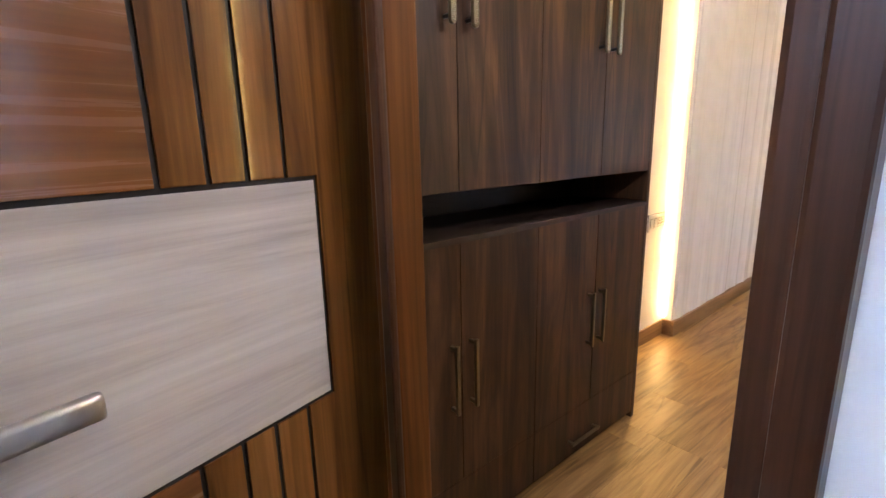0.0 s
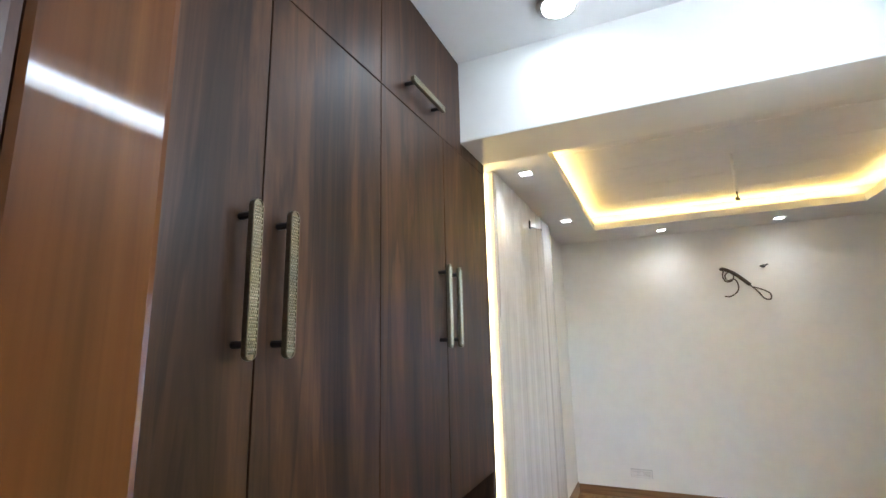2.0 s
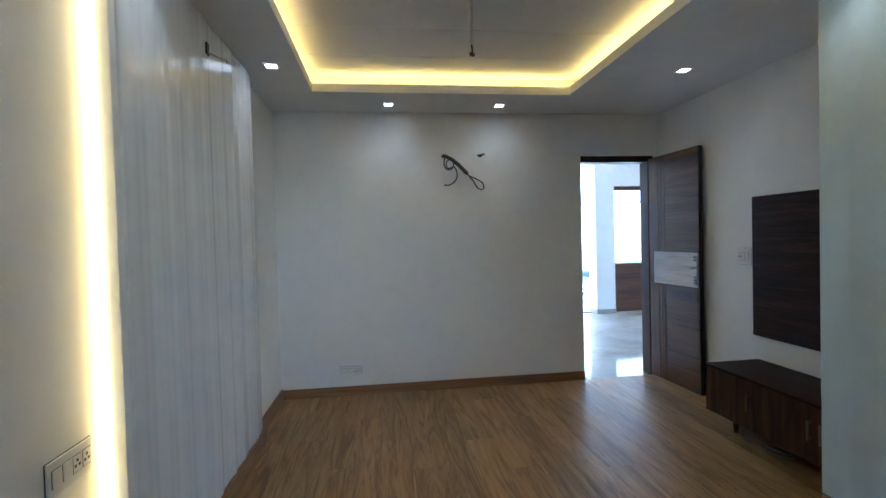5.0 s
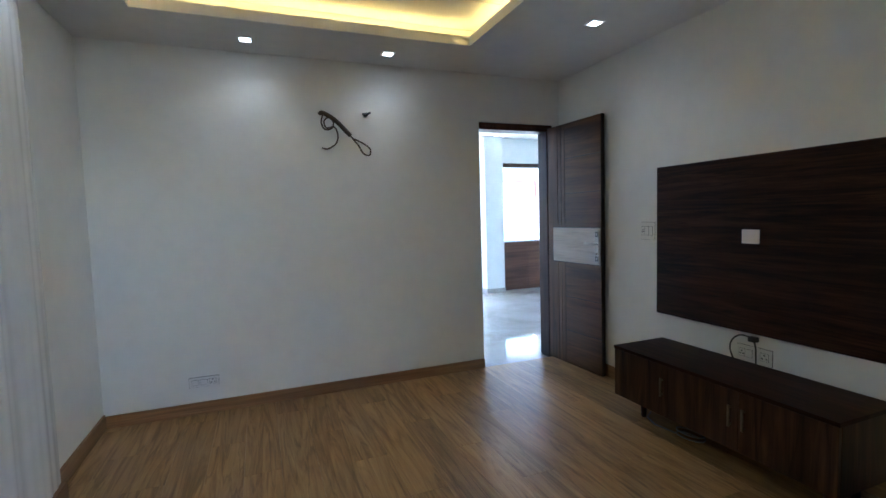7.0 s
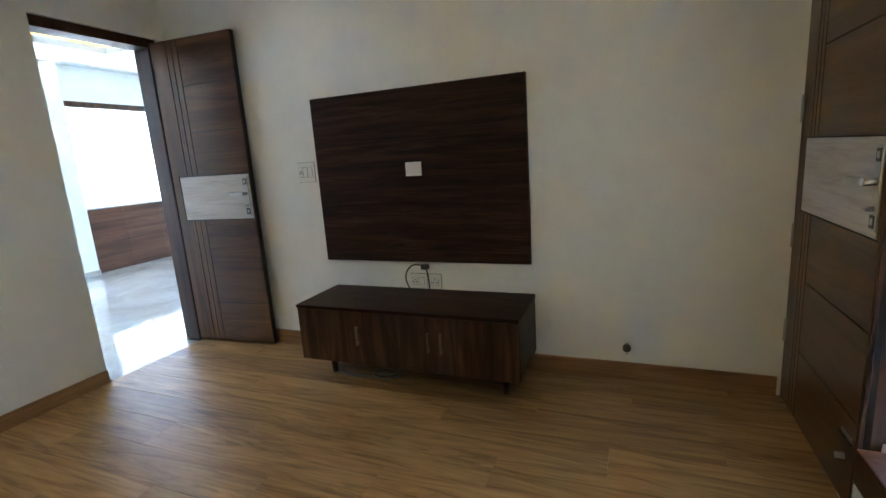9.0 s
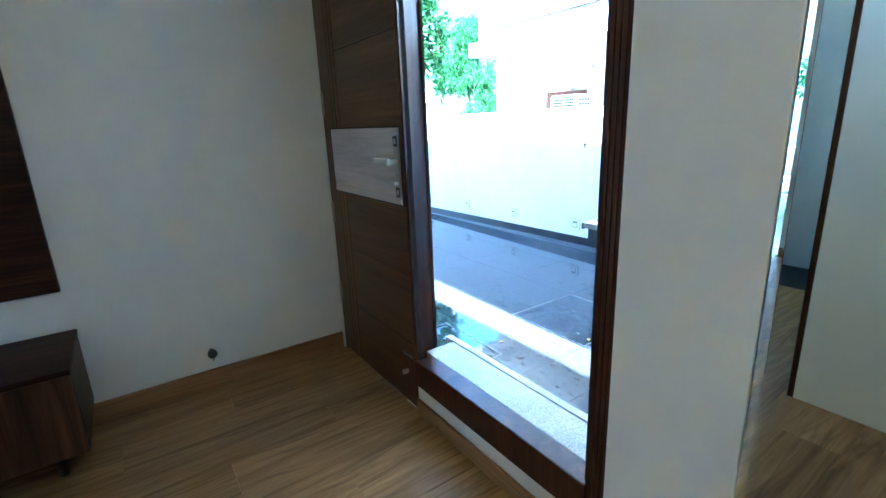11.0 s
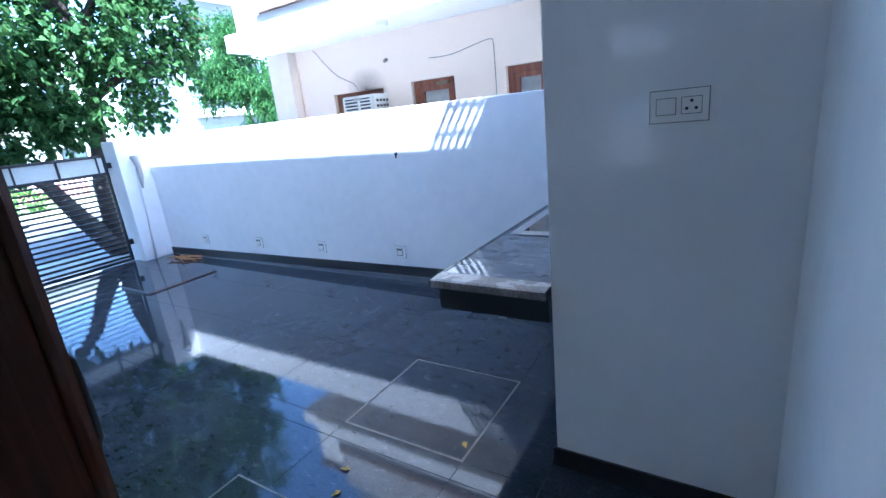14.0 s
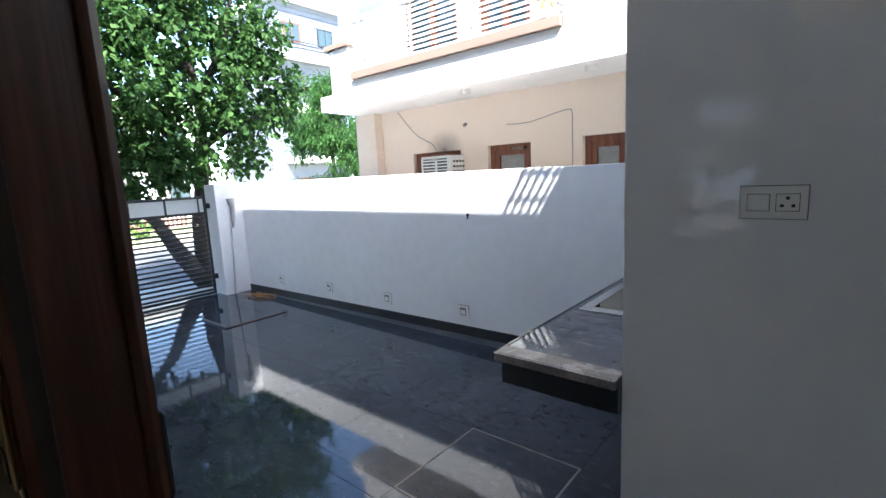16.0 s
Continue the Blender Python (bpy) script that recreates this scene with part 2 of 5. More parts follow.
GROUT = plain("dark_grout", (0.03, 0.032, 0.036), 0.7)
LED = glow("led_strip", (1.0, 0.78, 0.38), LEDGLOW)
LENSW = glow("lamp_lens", (1.0, 0.97, 0.92), LENS)
TUBEM = glow("tube_diffuser", (0.95, 0.98, 1.0), 1.1)
m_mirror, _n, _a, _b, _p = nodes_of("mirror_silver")
_p.inputs["Base Color"].default_value = (0.70, 0.76, 0.70, 1)
_p.inputs["Metallic"].default_value = 1.0
_p.inputs["Roughness"].default_value = 0.015
m_glass, _n, _a, _b, _p = nodes_of("window_glass")
_p.inputs["Base Color"].default_value = (0.93, 0.97, 0.97, 1)
_p.inputs["Transmission Weight"].default_value = 1.0
_p.inputs["Roughness"].default_value = 0.02
_p.inputs["IOR"].default_value = 1.45
m_dglass = plain("dark_window_glass", (0.06, 0.09, 0.10), 0.08)

# ---- building helpers ----
WORLD = {}


def cuboid(bm, x0, x1, y0, y1, z0, z1, bevel=0.0):
    m = Matrix.LocRotScale(((x0 + x1) / 2, (y0 + y1) / 2, (z0 + z1) / 2), None, (abs(x1 - x0), abs(y1 - y0), abs(z1 - z0)))
    r = bmesh.ops.create_cube(bm, size=1.0, matrix=m)
    if bevel:
        vs = set(r["verts"])
        es = [e for e in bm.edges if e.verts[0] in vs and e.verts[1] in vs]
        bmesh.ops.bevel(bm, geom=es, offset=bevel, segments=2, affect='EDGES', profile=0.6)
    return bm


def boxes(*specs, bevel=0.0):
    bm = bmesh.new()
    for s in specs:
        cuboid(bm, *s, bevel=bevel)
    return bm


def tube(bm, pts, r, sides=8, r2=None):
    """A round bar along the points, with capped ends."""
    pts = [Vector(p) for p in pts]
    rings = []
    up = Vector((0.123, 0.321, 0.94)).normalized()
    for i, p in enumerate(pts):
        d = (pts[min(i + 1, len(pts) - 1)] - pts[max(i - 1, 0)]).normalized()
        a = d.cross(up)
        if a.length < 0.1:
            a = d.cross(Vector((1, 0, 0)))
        a.normalize()
        b = d.cross(a)
        rr = r if r2 is None else r + (r2 - r) * i / (len(pts) - 1)
        rings.append([bm.verts.new(p + rr * (math.cos(q) * a + math.sin(q) * b)) for q in (2 * math.pi * k / sides for k in range(sides))])
    for p, q in zip(rings, rings[1:]):
        for k in range(sides):
            bm.faces.new((p[k], p[(k + 1) % sides], q[(k + 1) % sides], q[k]))
    bm.faces.new(list(reversed(rings[0])))
    bm.faces.new(rings[-1])
    return bm


def eased(pts, n=6):
    """Points of a smooth curve through the given ones."""
    p = [Vector(q) for q in pts]
    p = [p[0] * 2 - p[1], *p, p[-1] * 2 - p[-2]]
    out = []
    for a, b, c, d in zip(p, p[1:], p[2:], p[3:]):
        for k in range(n):
            t = k / n
            out.append(0.5 * (2 * b + (c - a) * t + (2 * a - 5 * b + 4 * c - d) * t ** 2 + (3 * b - a - 3 * c + d) * t ** 3))
    return [*out, p[-2]]


def tubes(*specs, sides=8):
    bm = bmesh.new()
    for pts, r in specs:
        tube(bm, pts, r, sides)
    return bm


def mesh_of(name, bm, material, smooth=False):
    bmesh.ops.recalc_face_normals(bm, faces=bm.faces)
    me = bpy.data.meshes.new(name)
    bm.to_mesh(me)
    bm.free()
    me.materials.append(material)
    if smooth:
        for p in me.polygons:
            p.use_smooth = True
    return me


def thing(name, label, category, at=(0, 0, 0), group="", kind=""):
    ob = new(name)
    ob.empty_display_size = 0.05
    ob.location = at
    WORLD[ob] = Matrix.Translation(at)
    return tagged(ob, label, category, group, kind)


def part(name, bm, material, parent, label="", smooth=False):
    """Links a bmesh, drawn in world places, as one mesh under a thing or a part."""
    ob = new(name, mesh_of(name, bm, material, smooth))
    ob.parent = parent
    ob.matrix_parent_inverse = WORLD.get(parent, Matrix()).inverted()
    WORLD[ob] = Matrix()
    return tagged(ob, label)


def solid(name, bm, material, label, category, kind="structure", smooth=False, group=""):
    ob = new(name, mesh_of(name, bm, material, smooth))
    WORLD[ob] = Matrix()
    return tagged(ob, label, category, group, kind)


def pierced(u0, u1, z0, z1, holes, at):
    """One welded slab with the holes cut through; at(u, z, side) gives the place."""
    us = sorted({u0, u1, *(min(max(q, u0), u1) for h in holes for q in h[:2])})
    zs = sorted({z0, z1, *(min(max(q, z0), z1) for h in holes for q in h[2:])})
    nu, nz = len(us) - 1, len(zs) - 1

    def full(i, j):
        if not (0 <= i < nu and 0 <= j < nz):
            return False
        u, z = (us[i] + us[i + 1]) / 2, (zs[j] + zs[j + 1]) / 2
        return not any(h[0] < u < h[1] and h[2] < z < h[3] for h in holes)
    bm = bmesh.new()
    made = {}

    def vert(i, j, side):
        if (i, j, side) not in made:
            made[i, j, side] = bm.verts.new(at(us[i], zs[j], side))
        return made[i, j, side]
    for i in range(nu):
        for j in range(nz):
            if not full(i, j):
                continue
            ring = ((i, j), (i + 1, j), (i + 1, j + 1), (i, j + 1))
            bm.faces.new([vert(*p, 0) for p in ring])
            bm.faces.new([vert(*p, 1) for p in reversed(ring)])
            for k, (di, dj) in enumerate(((0, -1), (1, 0), (0, 1), (-1, 0))):
                if not full(i + di, j + dj):
                    p, q = ring[k], ring[(k + 1) % 4]
                    bm.faces.new((vert(*q, 0), vert(*p, 0), vert(*p, 1), vert(*q, 1)))
    return bm


def wall_y(name, x0, x1, y0, y1, z0, z1, holes, material, label):
    return solid(name, pierced(x0, x1, z0, z1, holes, lambda u, z, k: (u, (y0, y1)[k], z)), material, label, "wall")


def wall_x(name, x0, x1, y0, y1, z0, z1, holes, material, label):
    return solid(name, pierced(y0, y1, z0, z1, holes, lambda u, z, k: ((x0, x1)[k], u, z)), material, label, "wall")

# ---- the bedroom and its passage ----
WX = 1.0      # outer face of the passage wall
floor = solid("floor", boxes((-1.2, 2.78, 2.46, 6.5, -0.16, -0.012), (-0.70, WX - 0.1, -0.9, 2.46, -0.16, -0.012)), GROUT,
              "honey oak laminate plank floor, glossy", "floor")
wall_y("wall_north", -1.2, 2.98, 6.34, 6.50, -0.01, 2.86, [(1.92, 2.68, -0.01, 2.17)], WALL, "white painted bedroom wall")
wall_x("wall_east", 2.74, 2.98, 2.36, 6.34, -0.3, 2.86, [], WALL, "cream white painted wall behind the television panel")
wall_y("wall_south", WX, 2.74, 2.36, 2.61, -0.3, 2.86, [(0.94, 2.74, 0.13, 2.40), (2.04, 2.74, -0.3, 2.40)], WALL,
       "white painted wall with a tall window and a door")
wall_x("wall_west", -1.17, -0.93, 2.69, 6.34, -0.01, 2.86, [], WALL, "white painted wall with lit panel")
wall_x("wall_passage_west", -1.40, -1.17, 1.2, 2.9, -0.01, 2.7, [], WALL, "plain wall behind the wardrobe")
wall_x("wall_passage_east", 0.66, WX, 1.235, 2.60, -0.3, 2.86, [(1.35, 2.45, 2.20, 2.50)], WALL, "white painted passage wall")
wall_y("wall_passage_south", -0.30, 0.29, 1.12, 1.235, 2.15, 2.86, [], WALL, "white wall above the doorway")
wall_y("wall_passage_corner", -1.40, -0.385, 1.12, 1.238, -0.01, 2.86, [], WALL, "white wall beside the doorway")
wall_y("wall_anteroom_north", 0.29, WX, 1.14, 1.235, -0.3, 2.86, [], WALL, "white wall beside the doorway")
wall_x("wall_anteroom_west", -1.0, -0.66, -0.9, 1.12, -0.01, 2.6, [], WALL, "plain white wall")
wall_y("wall_anteroom_south", -1.0, WX, -1.1, -0.9, -0.3, 2.6, [(0.0, 0.80, 1.72, 2.32)], WALL, "plain white wall")
wall_x("wall_anteroom_east", 0.9, WX, -0.9, 1.14, -0.3, 2.6, [], WALL, "plain white wall")
solid("ceiling_anteroom", boxes((-1.0, WX, -1.1, 1.2, 2.45, 2.6)), CEIL, "plain white ceiling", "ceiling")
solid("beam", boxes((-1.17, 0.66, 2.46, 2.69, 2.20, 2.86), bevel=0.006), WALL, "white plastered beam across the passage mouth", "beam")
solid("ceiling_passage", boxes((-1.17, 0.66, 1.235, 2.46, 2.49, 2.60)), CEIL, "white painted passage ceiling", "ceiling")


def tray_ceiling():
    bm = boxes((-1.17, CX0, 2.61, 6.34, 2.57, 2.60), (CX1, 2.74, 2.61, 6.34, 2.57, 2.60),
               (CX0, CX1, CY1, 6.34, 2.57, 2.60), (CX0, CX1, 2.61, CY0, 2.57, 2.60))
    lip = 0.018
    for s in ((CX0 - lip, CX0, CY0 - lip, CY1 + lip), (CX1, CX1 + lip, CY0 - lip, CY1 + lip),
              (CX0, CX1, CY1, CY1 + lip), (CX0, CX1, CY0 - lip, CY0)):
        cuboid(bm, *s, 2.60, 2.635)
    cx0, cx1, cy0, cy1 = CX0 - 0.13, CX1 + 0.13, CY0 - 0.13, CY1 + 0.13
    for s in ((cx0 - 0.03, cx0, cy0, cy1), (cx1, cx1 + 0.03, cy0, cy1), (cx0, cx1, cy1, cy1 + 0.03), (cx0, cx1, cy0 - 0.03, cy0)):
        cuboid(bm, *s, 2.60, 2.73)
    n = 6
    step = (cy1 - cy0) / n
    for k in range(n):
        cuboid(bm, cx0, cx1, cy0 + k * step + 0.003, cy0 + (k + 1) * step - 0.003, 2.73, 2.76)
    cuboid(bm, cx0 - .1, cx1 + .1, cy0 - .1, cy1 + .1, 2.736, 2.80)
    return solid("ceiling", bm, CEIL, "white tray ceiling with a yellow-lit cove and panel joints", "ceiling")


tray_ceiling()
for a, b, c, d, mt in ((-0.93, 1.92, 6.325, 6.339, OAKBX), (2.68, 2.74, 6.325, 6.339, OAKBX)):
    solid("baseboard", boxes((a, b, c, d, 0, 0.085), bevel=0.002), mt, "honey oak skirting board", "baseboard")
for x0, x1, y0, y1 in ((2.726, 2.739, 2.63, 6.325), (-0.929, -0.916, 5.43, 6.325), (-0.929, -0.916, 2.70, 3.70)):
    solid("baseboard", boxes((x0, x1, y0, y1, 0, 0.10), bevel=0.002), OAKB, "honey oak skirting board", "baseboard")
solid("baseboard", boxes((0.70, 1.92, 2.612, 2.625, 0, 0.07), bevel=0.002), OAKBX, "honey oak skirting below the tall window", "baseboard")
solid("baseboard", boxes((0.66, 0.96, 2.638, 2.650, 0, 0.07), bevel=0.002), OAKBX, "honey oak skirting at the pier", "baseboard")
solid("wall_pier", boxes((0.66, 0.954, 2.60, 2.636, -0.01, 2.57), bevel=0.004), WALL, "white painted pier at the passage mouth", "wall")


def door_frame(name, x0, x1, y0, y1, top, mats, label, left=True, right=True, w=0.06):
    ob = thing(name, label, "door frame", ((x0 + x1) / 2, y0, 0), kind="structure")
    if left:
        part("jamb", boxes((x0, x0 + w, y0, y1, 0, top - w), bevel=0.004), mats, ob)
    if right:
        part("jamb", boxes((x1 - w, x1, y0, y1, 0, top - w), bevel=0.004), mats, ob)
    part("lintel", boxes((x0, x1, y0, y1, top - w, top), bevel=0.004), mats, ob)
    return ob


door_frame("door_frame_1", 1.92, 2.68, 6.36, 6.502, 2.17, DKTEAK, "dark wooden frame of the inner doorway", left=False)


def passage_frame():
    ob = thing("door_frame_2", "dark red-brown varnished frame of the passage doorway", "door frame", (-0.15, 1.3, 0), kind="structure")
    part("jamb", boxes((-0.30, -0.240, 1.180, 1.242, 0, 2.10), bevel=0.004), JAMBT, ob, "glossy reddish teak jamb")
    part("stop_bead", boxes((-0.262, -0.234, 1.164, 1.179, 0, 2.10), bevel=0.005), DKTEAK, ob, "dark polished bead")
    part("backing", boxes((-0.384, -0.301, 1.226, 1.238, 0, 2.15)), DKTEAK, ob)
    part("jamb", boxes((0.268, 0.292, 1.12, 1.240, 0, 2.10), bevel=0.006), DKTEAK, ob)
    part("architrave", boxes((0.292, 0.322, 1.108, 1.139, 0, 2.16), bevel=0.004), DKTEAK, ob)
    part("lintel", boxes((-0.30, 0.292, 1.11, 1.240, 2.10, 2.15), bevel=0.006), DKTEAK, ob)


passage_frame()


def door_leaf(name, label, w, h, at, turn, flip, pz0, pz1, pu0, pu1, grooves, mats, drop=0.0, g=0.0065):
    """A leaf drawn from its hinge along +x, its face towards -y; flip puts the face to +y."""
    ob = new(name)
    ob.empty_display_size = 0.05
    WORLD[ob] = Matrix()
    tagged(ob, label, "door")
    stile_m, panel_m = mats
    s = -1 if not flip else 1
    t = 0.034
    part("core", boxes((0, w, -t / 2, t / 2, 0, h), bevel=0.002), GROOVE, ob, "dark edge of the leaf")

    def face(y):
        return (min(y, y + s * 0.004), max(y, y + s * 0.004))
    fy = face(s * t / 2)
    us = [0.0, *[q * w for q in grooves], w]
    rows = 7
    zs = [h * k / rows for k in range(rows + 1)]
    spans = [(0.0, pz0), (pz1, h)]
    for z0, z1 in spans:
        for a, b in zip(us[1:-2], us[2:-1]):
            part("stile_strip", boxes((a + g / 2, b - g / 2, *fy, z0 + g / 2, z1 - g / 2), bevel=0.0012), stile_m, ob)
        inner = [z0, *[z for z in zs if z0 + 0.05 < z < z1 - 0.05], z1]
        for c, d in zip(inner, inner[1:]):
            part("panel", boxes((us[-2] + g / 2, w - 0.002, *fy, c + g / 2, d - g / 2), bevel=0.0012), panel_m, ob)
    part("hinge_stile", pierced(g / 2, us[1] - g / 2, g / 2, h - g / 2, [(pu0 * w - g / 2, us[1], pz0 - g / 2, pz1 + g / 2)], lambda u, z, k: (u, fy[k], z)), stile_m, ob)
    if w - pu1 * w > 0.01:
        part("stile_strip", boxes((pu1 * w + g / 2, w - g / 2, *fy, pz0 + g / 2, pz1 - g / 2), bevel=0.0012), stile_m, ob)
    white = part("inlay_panel", boxes((pu0 * w + g / 2, pu1 * w - g / 2, fy[0], fy[1], pz0 + g / 2, pz1 - g / 2), bevel=0.0012), WHITEWASH, ob, "whitewashed oak inlay panel")
    ys = s * (t / 2 + 0.004)

    def yy(a, b):
        return (min(ys + s * a, ys + s * b), max(ys + s * a, ys + s * b))
    zc = (pz0 + pz1) / 2 - drop
    hi = min(0.13, (pz1 - pz0) / 2 - .01)
    x1 = w - 0.025
    lock = part("lock_plate", boxes((x1 - 0.042, x1, *yy(0, 0.007), zc - hi, zc + hi), bevel=0.003), STEEL, ob, "satin steel lock plate")
    part("emblem", boxes((x1 - 0.036, x1 - 0.006, *yy(0.0072, 0.009), zc + hi - 0.05, zc + hi - 0.01), (x1 - 0.036, x1 - 0.006, *yy(0.0072, 0.009), zc - hi + 0.01, zc - hi + 0.05)), DARKST, lock, "dark square motif")
    part("emblem_centre", boxes((x1 - 0.028, x1 - 0.014, *yy(0.009, 0.0102), zc + hi - 0.04, zc + hi - 0.02), (x1 - 0.028, x1 - 0.014, *yy(0.009, 0.0102), zc - hi + 0.02, zc - hi + 0.04)), STEEL, lock)
    lv = bmesh.new()
    tube(lv, [(x1 - 0.02, ys, zc + 0.02), (x1 - 0.02, ys + s * 0.045, zc + 0.02)], 0.011, 10)
    cuboid(lv, x1 - 0.125, x1 - 0.008, *yy(0.04, 0.056), zc + 0.008, zc + 0.036, bevel=0.006)
    part("lever", lv, STEEL, lock, "satin steel lever handle", True)
    kn = bmesh.new()
    tube(kn, [(x1 - 0.022, ys, zc - 0.062), (x1 - 0.022, ys + s * 0.022, zc - 0.062)], 0.009, 10)
    cuboid(kn, x1 - 0.04, x1 - 0.006, *yy(0.022, 0.030), zc - 0.068, zc - 0.056, bevel=0.003)
    part("thumb_turn", kn, STEEL, lock, "", True)
    ob.matrix_basis = Matrix.Translation(at) @ pose(0, 0, 0, 0, 0, turn)
    WORLD[ob] = ob.matrix_basis.copy()
    return ob


GR = (0.22, 0.30, 0.38, 0.46)
# inner door, open against the television wall
door_leaf("bedroom_door", "brown polished door with a whitewashed inlay, standing open", 0.68, 2.13,
          (2.645, 6.355, 0.008), -86.5, False, 0.915, 1.225, 0.10, 0.985, (0.21, 0.28, 0.35), (LEAFV, LEAFW))
# porch door, shut; hinged at the corner
door_leaf("porch_door", "brown polished door with a whitewashed inlay, shut", 0.80, 2.20,
          (2.765 - 0.03, 2.592, 0.008), 180, False, 0.915, 1.225, 0.10, 0.965, (0.16, 0.21, 0.26), (LEAFV, LEAFW))
# passage door, folded back beside the camera
door_leaf("passage_door", "honey teak slatted door with a pale inlay, folded back open", 0.605, 2.06,
          (-0.360, 1.207, 0.01), -75, True, 0.843, 1.200, 0.2116, 0.986, (0.2975, 0.3964, 0.4843, 0.5835), (TEAK, TEAK_H), drop=0.042, g=0.007)


def porch_frame():
    """Shared frame of the shut porch door and the tall window."""
    ob = thing("window_frame_1", "dark moulded wooden frame of the tall window and porch door", "window frame", (1.5, 2.55, 0.13), kind="structure")
    y0, y1 = 2.46, 2.614
    part("hinge_jamb", boxes((2.705, 2.739, 2.47, 2.612, 0, 2.26), bevel=0.004), DKTEAK, ob)
    bm = bmesh.new()
    prof = ((1.926, 2.610), (1.950, 2.610), (1.965, 2.555), (2.12, 2.555), (2.12, 2.43), (2.040, 2.43), (2.022, 2.452))
    lo = [bm.verts.new((x, y, 0.0)) for x, y in prof]
    hi = [bm.verts.new((x, y, 2.26)) for x, y in prof]
    for k in range(len(prof)):
        q = (k + 1) % len(prof)
        bm.faces.new((lo[k], lo[q], hi[q], hi[k]))
    bm.faces.new(lo)
    bm.faces.new(list(reversed(hi)))
    part("mullion", bm, DKTEAK, ob, "deep splayed dark mullion")
    part("mullion_bead", boxes((2.010, 2.026, 2.447, 2.463, 0.25, 2.26), bevel=0.004), DKTEAK, ob)
    part("sill_rail", boxes((1.03, 1.926, 2.53, 2.616, 0.13, 0.25), bevel=0.006), DKTEAK, ob)
    part("head_rail", boxes((0.95, 2.739, y0, 2.612, 2.26, 2.40), bevel=0.006), DKTEAK, ob)
    part("jamb", boxes((1.010, 1.045, y0, 2.600, 0.13, 2.26), bevel=0.012), DKTEAK, ob)
    part("moulding_back", boxes((0.955, 1.03, 2.58, 2.606, 0.06, 2.30)), GROOVE, ob)
    for k in range(4):
        part("moulding", boxes((0.958 + k * 0.0175, 0.973 + k * 0.0175, 2.595, 2.622 - 0.003 * k, 0.06, 2.30), bevel=0.005), DKTEAK, ob)
    part("sill_slab", boxes((1.045, 1.98, 2.38, 2.53, 0.19, 0.248), bevel=0.004), PALEST, ob, "pale polished stone sill")
    part("sill_edge", boxes((1.045, 2.04, 2.345, 2.379, 0.15, 0.252), bevel=0.004), PORCHW, ob, "white outer sill edge")
    part("pull_handle", tubes(([(2.110, 2.432, 0.735), (2.112, 2.414, 0.738), (2.114, 2.406, 0.755), (2.118, 2.404, 0.83), (2.120, 2.406, 0.905), (2.118, 2.414, 0.926), (2.112, 2.432, 0.930)], 0.0065)), DARKST, ob, "bent metal pull handle", True)
    for z in (0.30, 0.75, 1.30, 1.85):
        part("hinge", tubes(([(2.704, 2.622, z), (2.704, 2.622, z + 0.11)], 0.006)), STEEL, ob, "", True)


porch_frame()
# window frame's outer reveal on the porch side
solid("wall_outer_reveal", boxes((1.936, 2.74, 2.30, 2.47, 2.26, 2.86)), PORCHW, "plain wall over the porch door", "wall")


def high_window():
    ob = thing("window_2", "small high window with a deep dark wooden frame", "window", (0.8, 1.9, 2.2), kind="structure")
    f = 0.045
    part("sill", boxes((0.662, 0.98, 1.36, 2.44, 2.202, 2.235), bevel=0.004), REVEAL, ob)
    part("side", boxes((0.662, 0.98, 2.405, 2.447, 2.235, 2.475), bevel=0.004), REVEAL, ob)
    part("side", boxes((0.662, 0.98, 1.353, 1.39, 2.235, 2.475), bevel=0.004), REVEAL, ob)
    part("head", boxes((0.662, 0.98, 1.36, 2.44, 2.475, 2.498), bevel=0.004), REVEAL, ob)
    part("mullion", boxes((0.86, 0.90, 1.88, 1.93, 2.235, 2.475), bevel=0.004), REVEAL, ob)
    pane = part("pane", boxes((0.876, 0.882, 1.39, 2.405, 2.235, 2.475)), m_glass, ob, "clear glass pane")
    pane.visible_shadow = False
    for s in ((0.642, 0.6615, 1.35, 2.449, 2.19, 2.202), (0.642, 0.6615, 2.41, 2.449, 2.202, 2.488)):
        part("architrave", boxes(s, bevel=0.003), DKTEAK, ob)
    for k in range(3):
        part("moulding", boxes((0.640 - 0.004 * k, 0.652, 1.352, 2.448, 2.168 + 0.012 * k, 2.178 + 0.012 * k), bevel=0.002), DKTEAK, ob)


high_window()


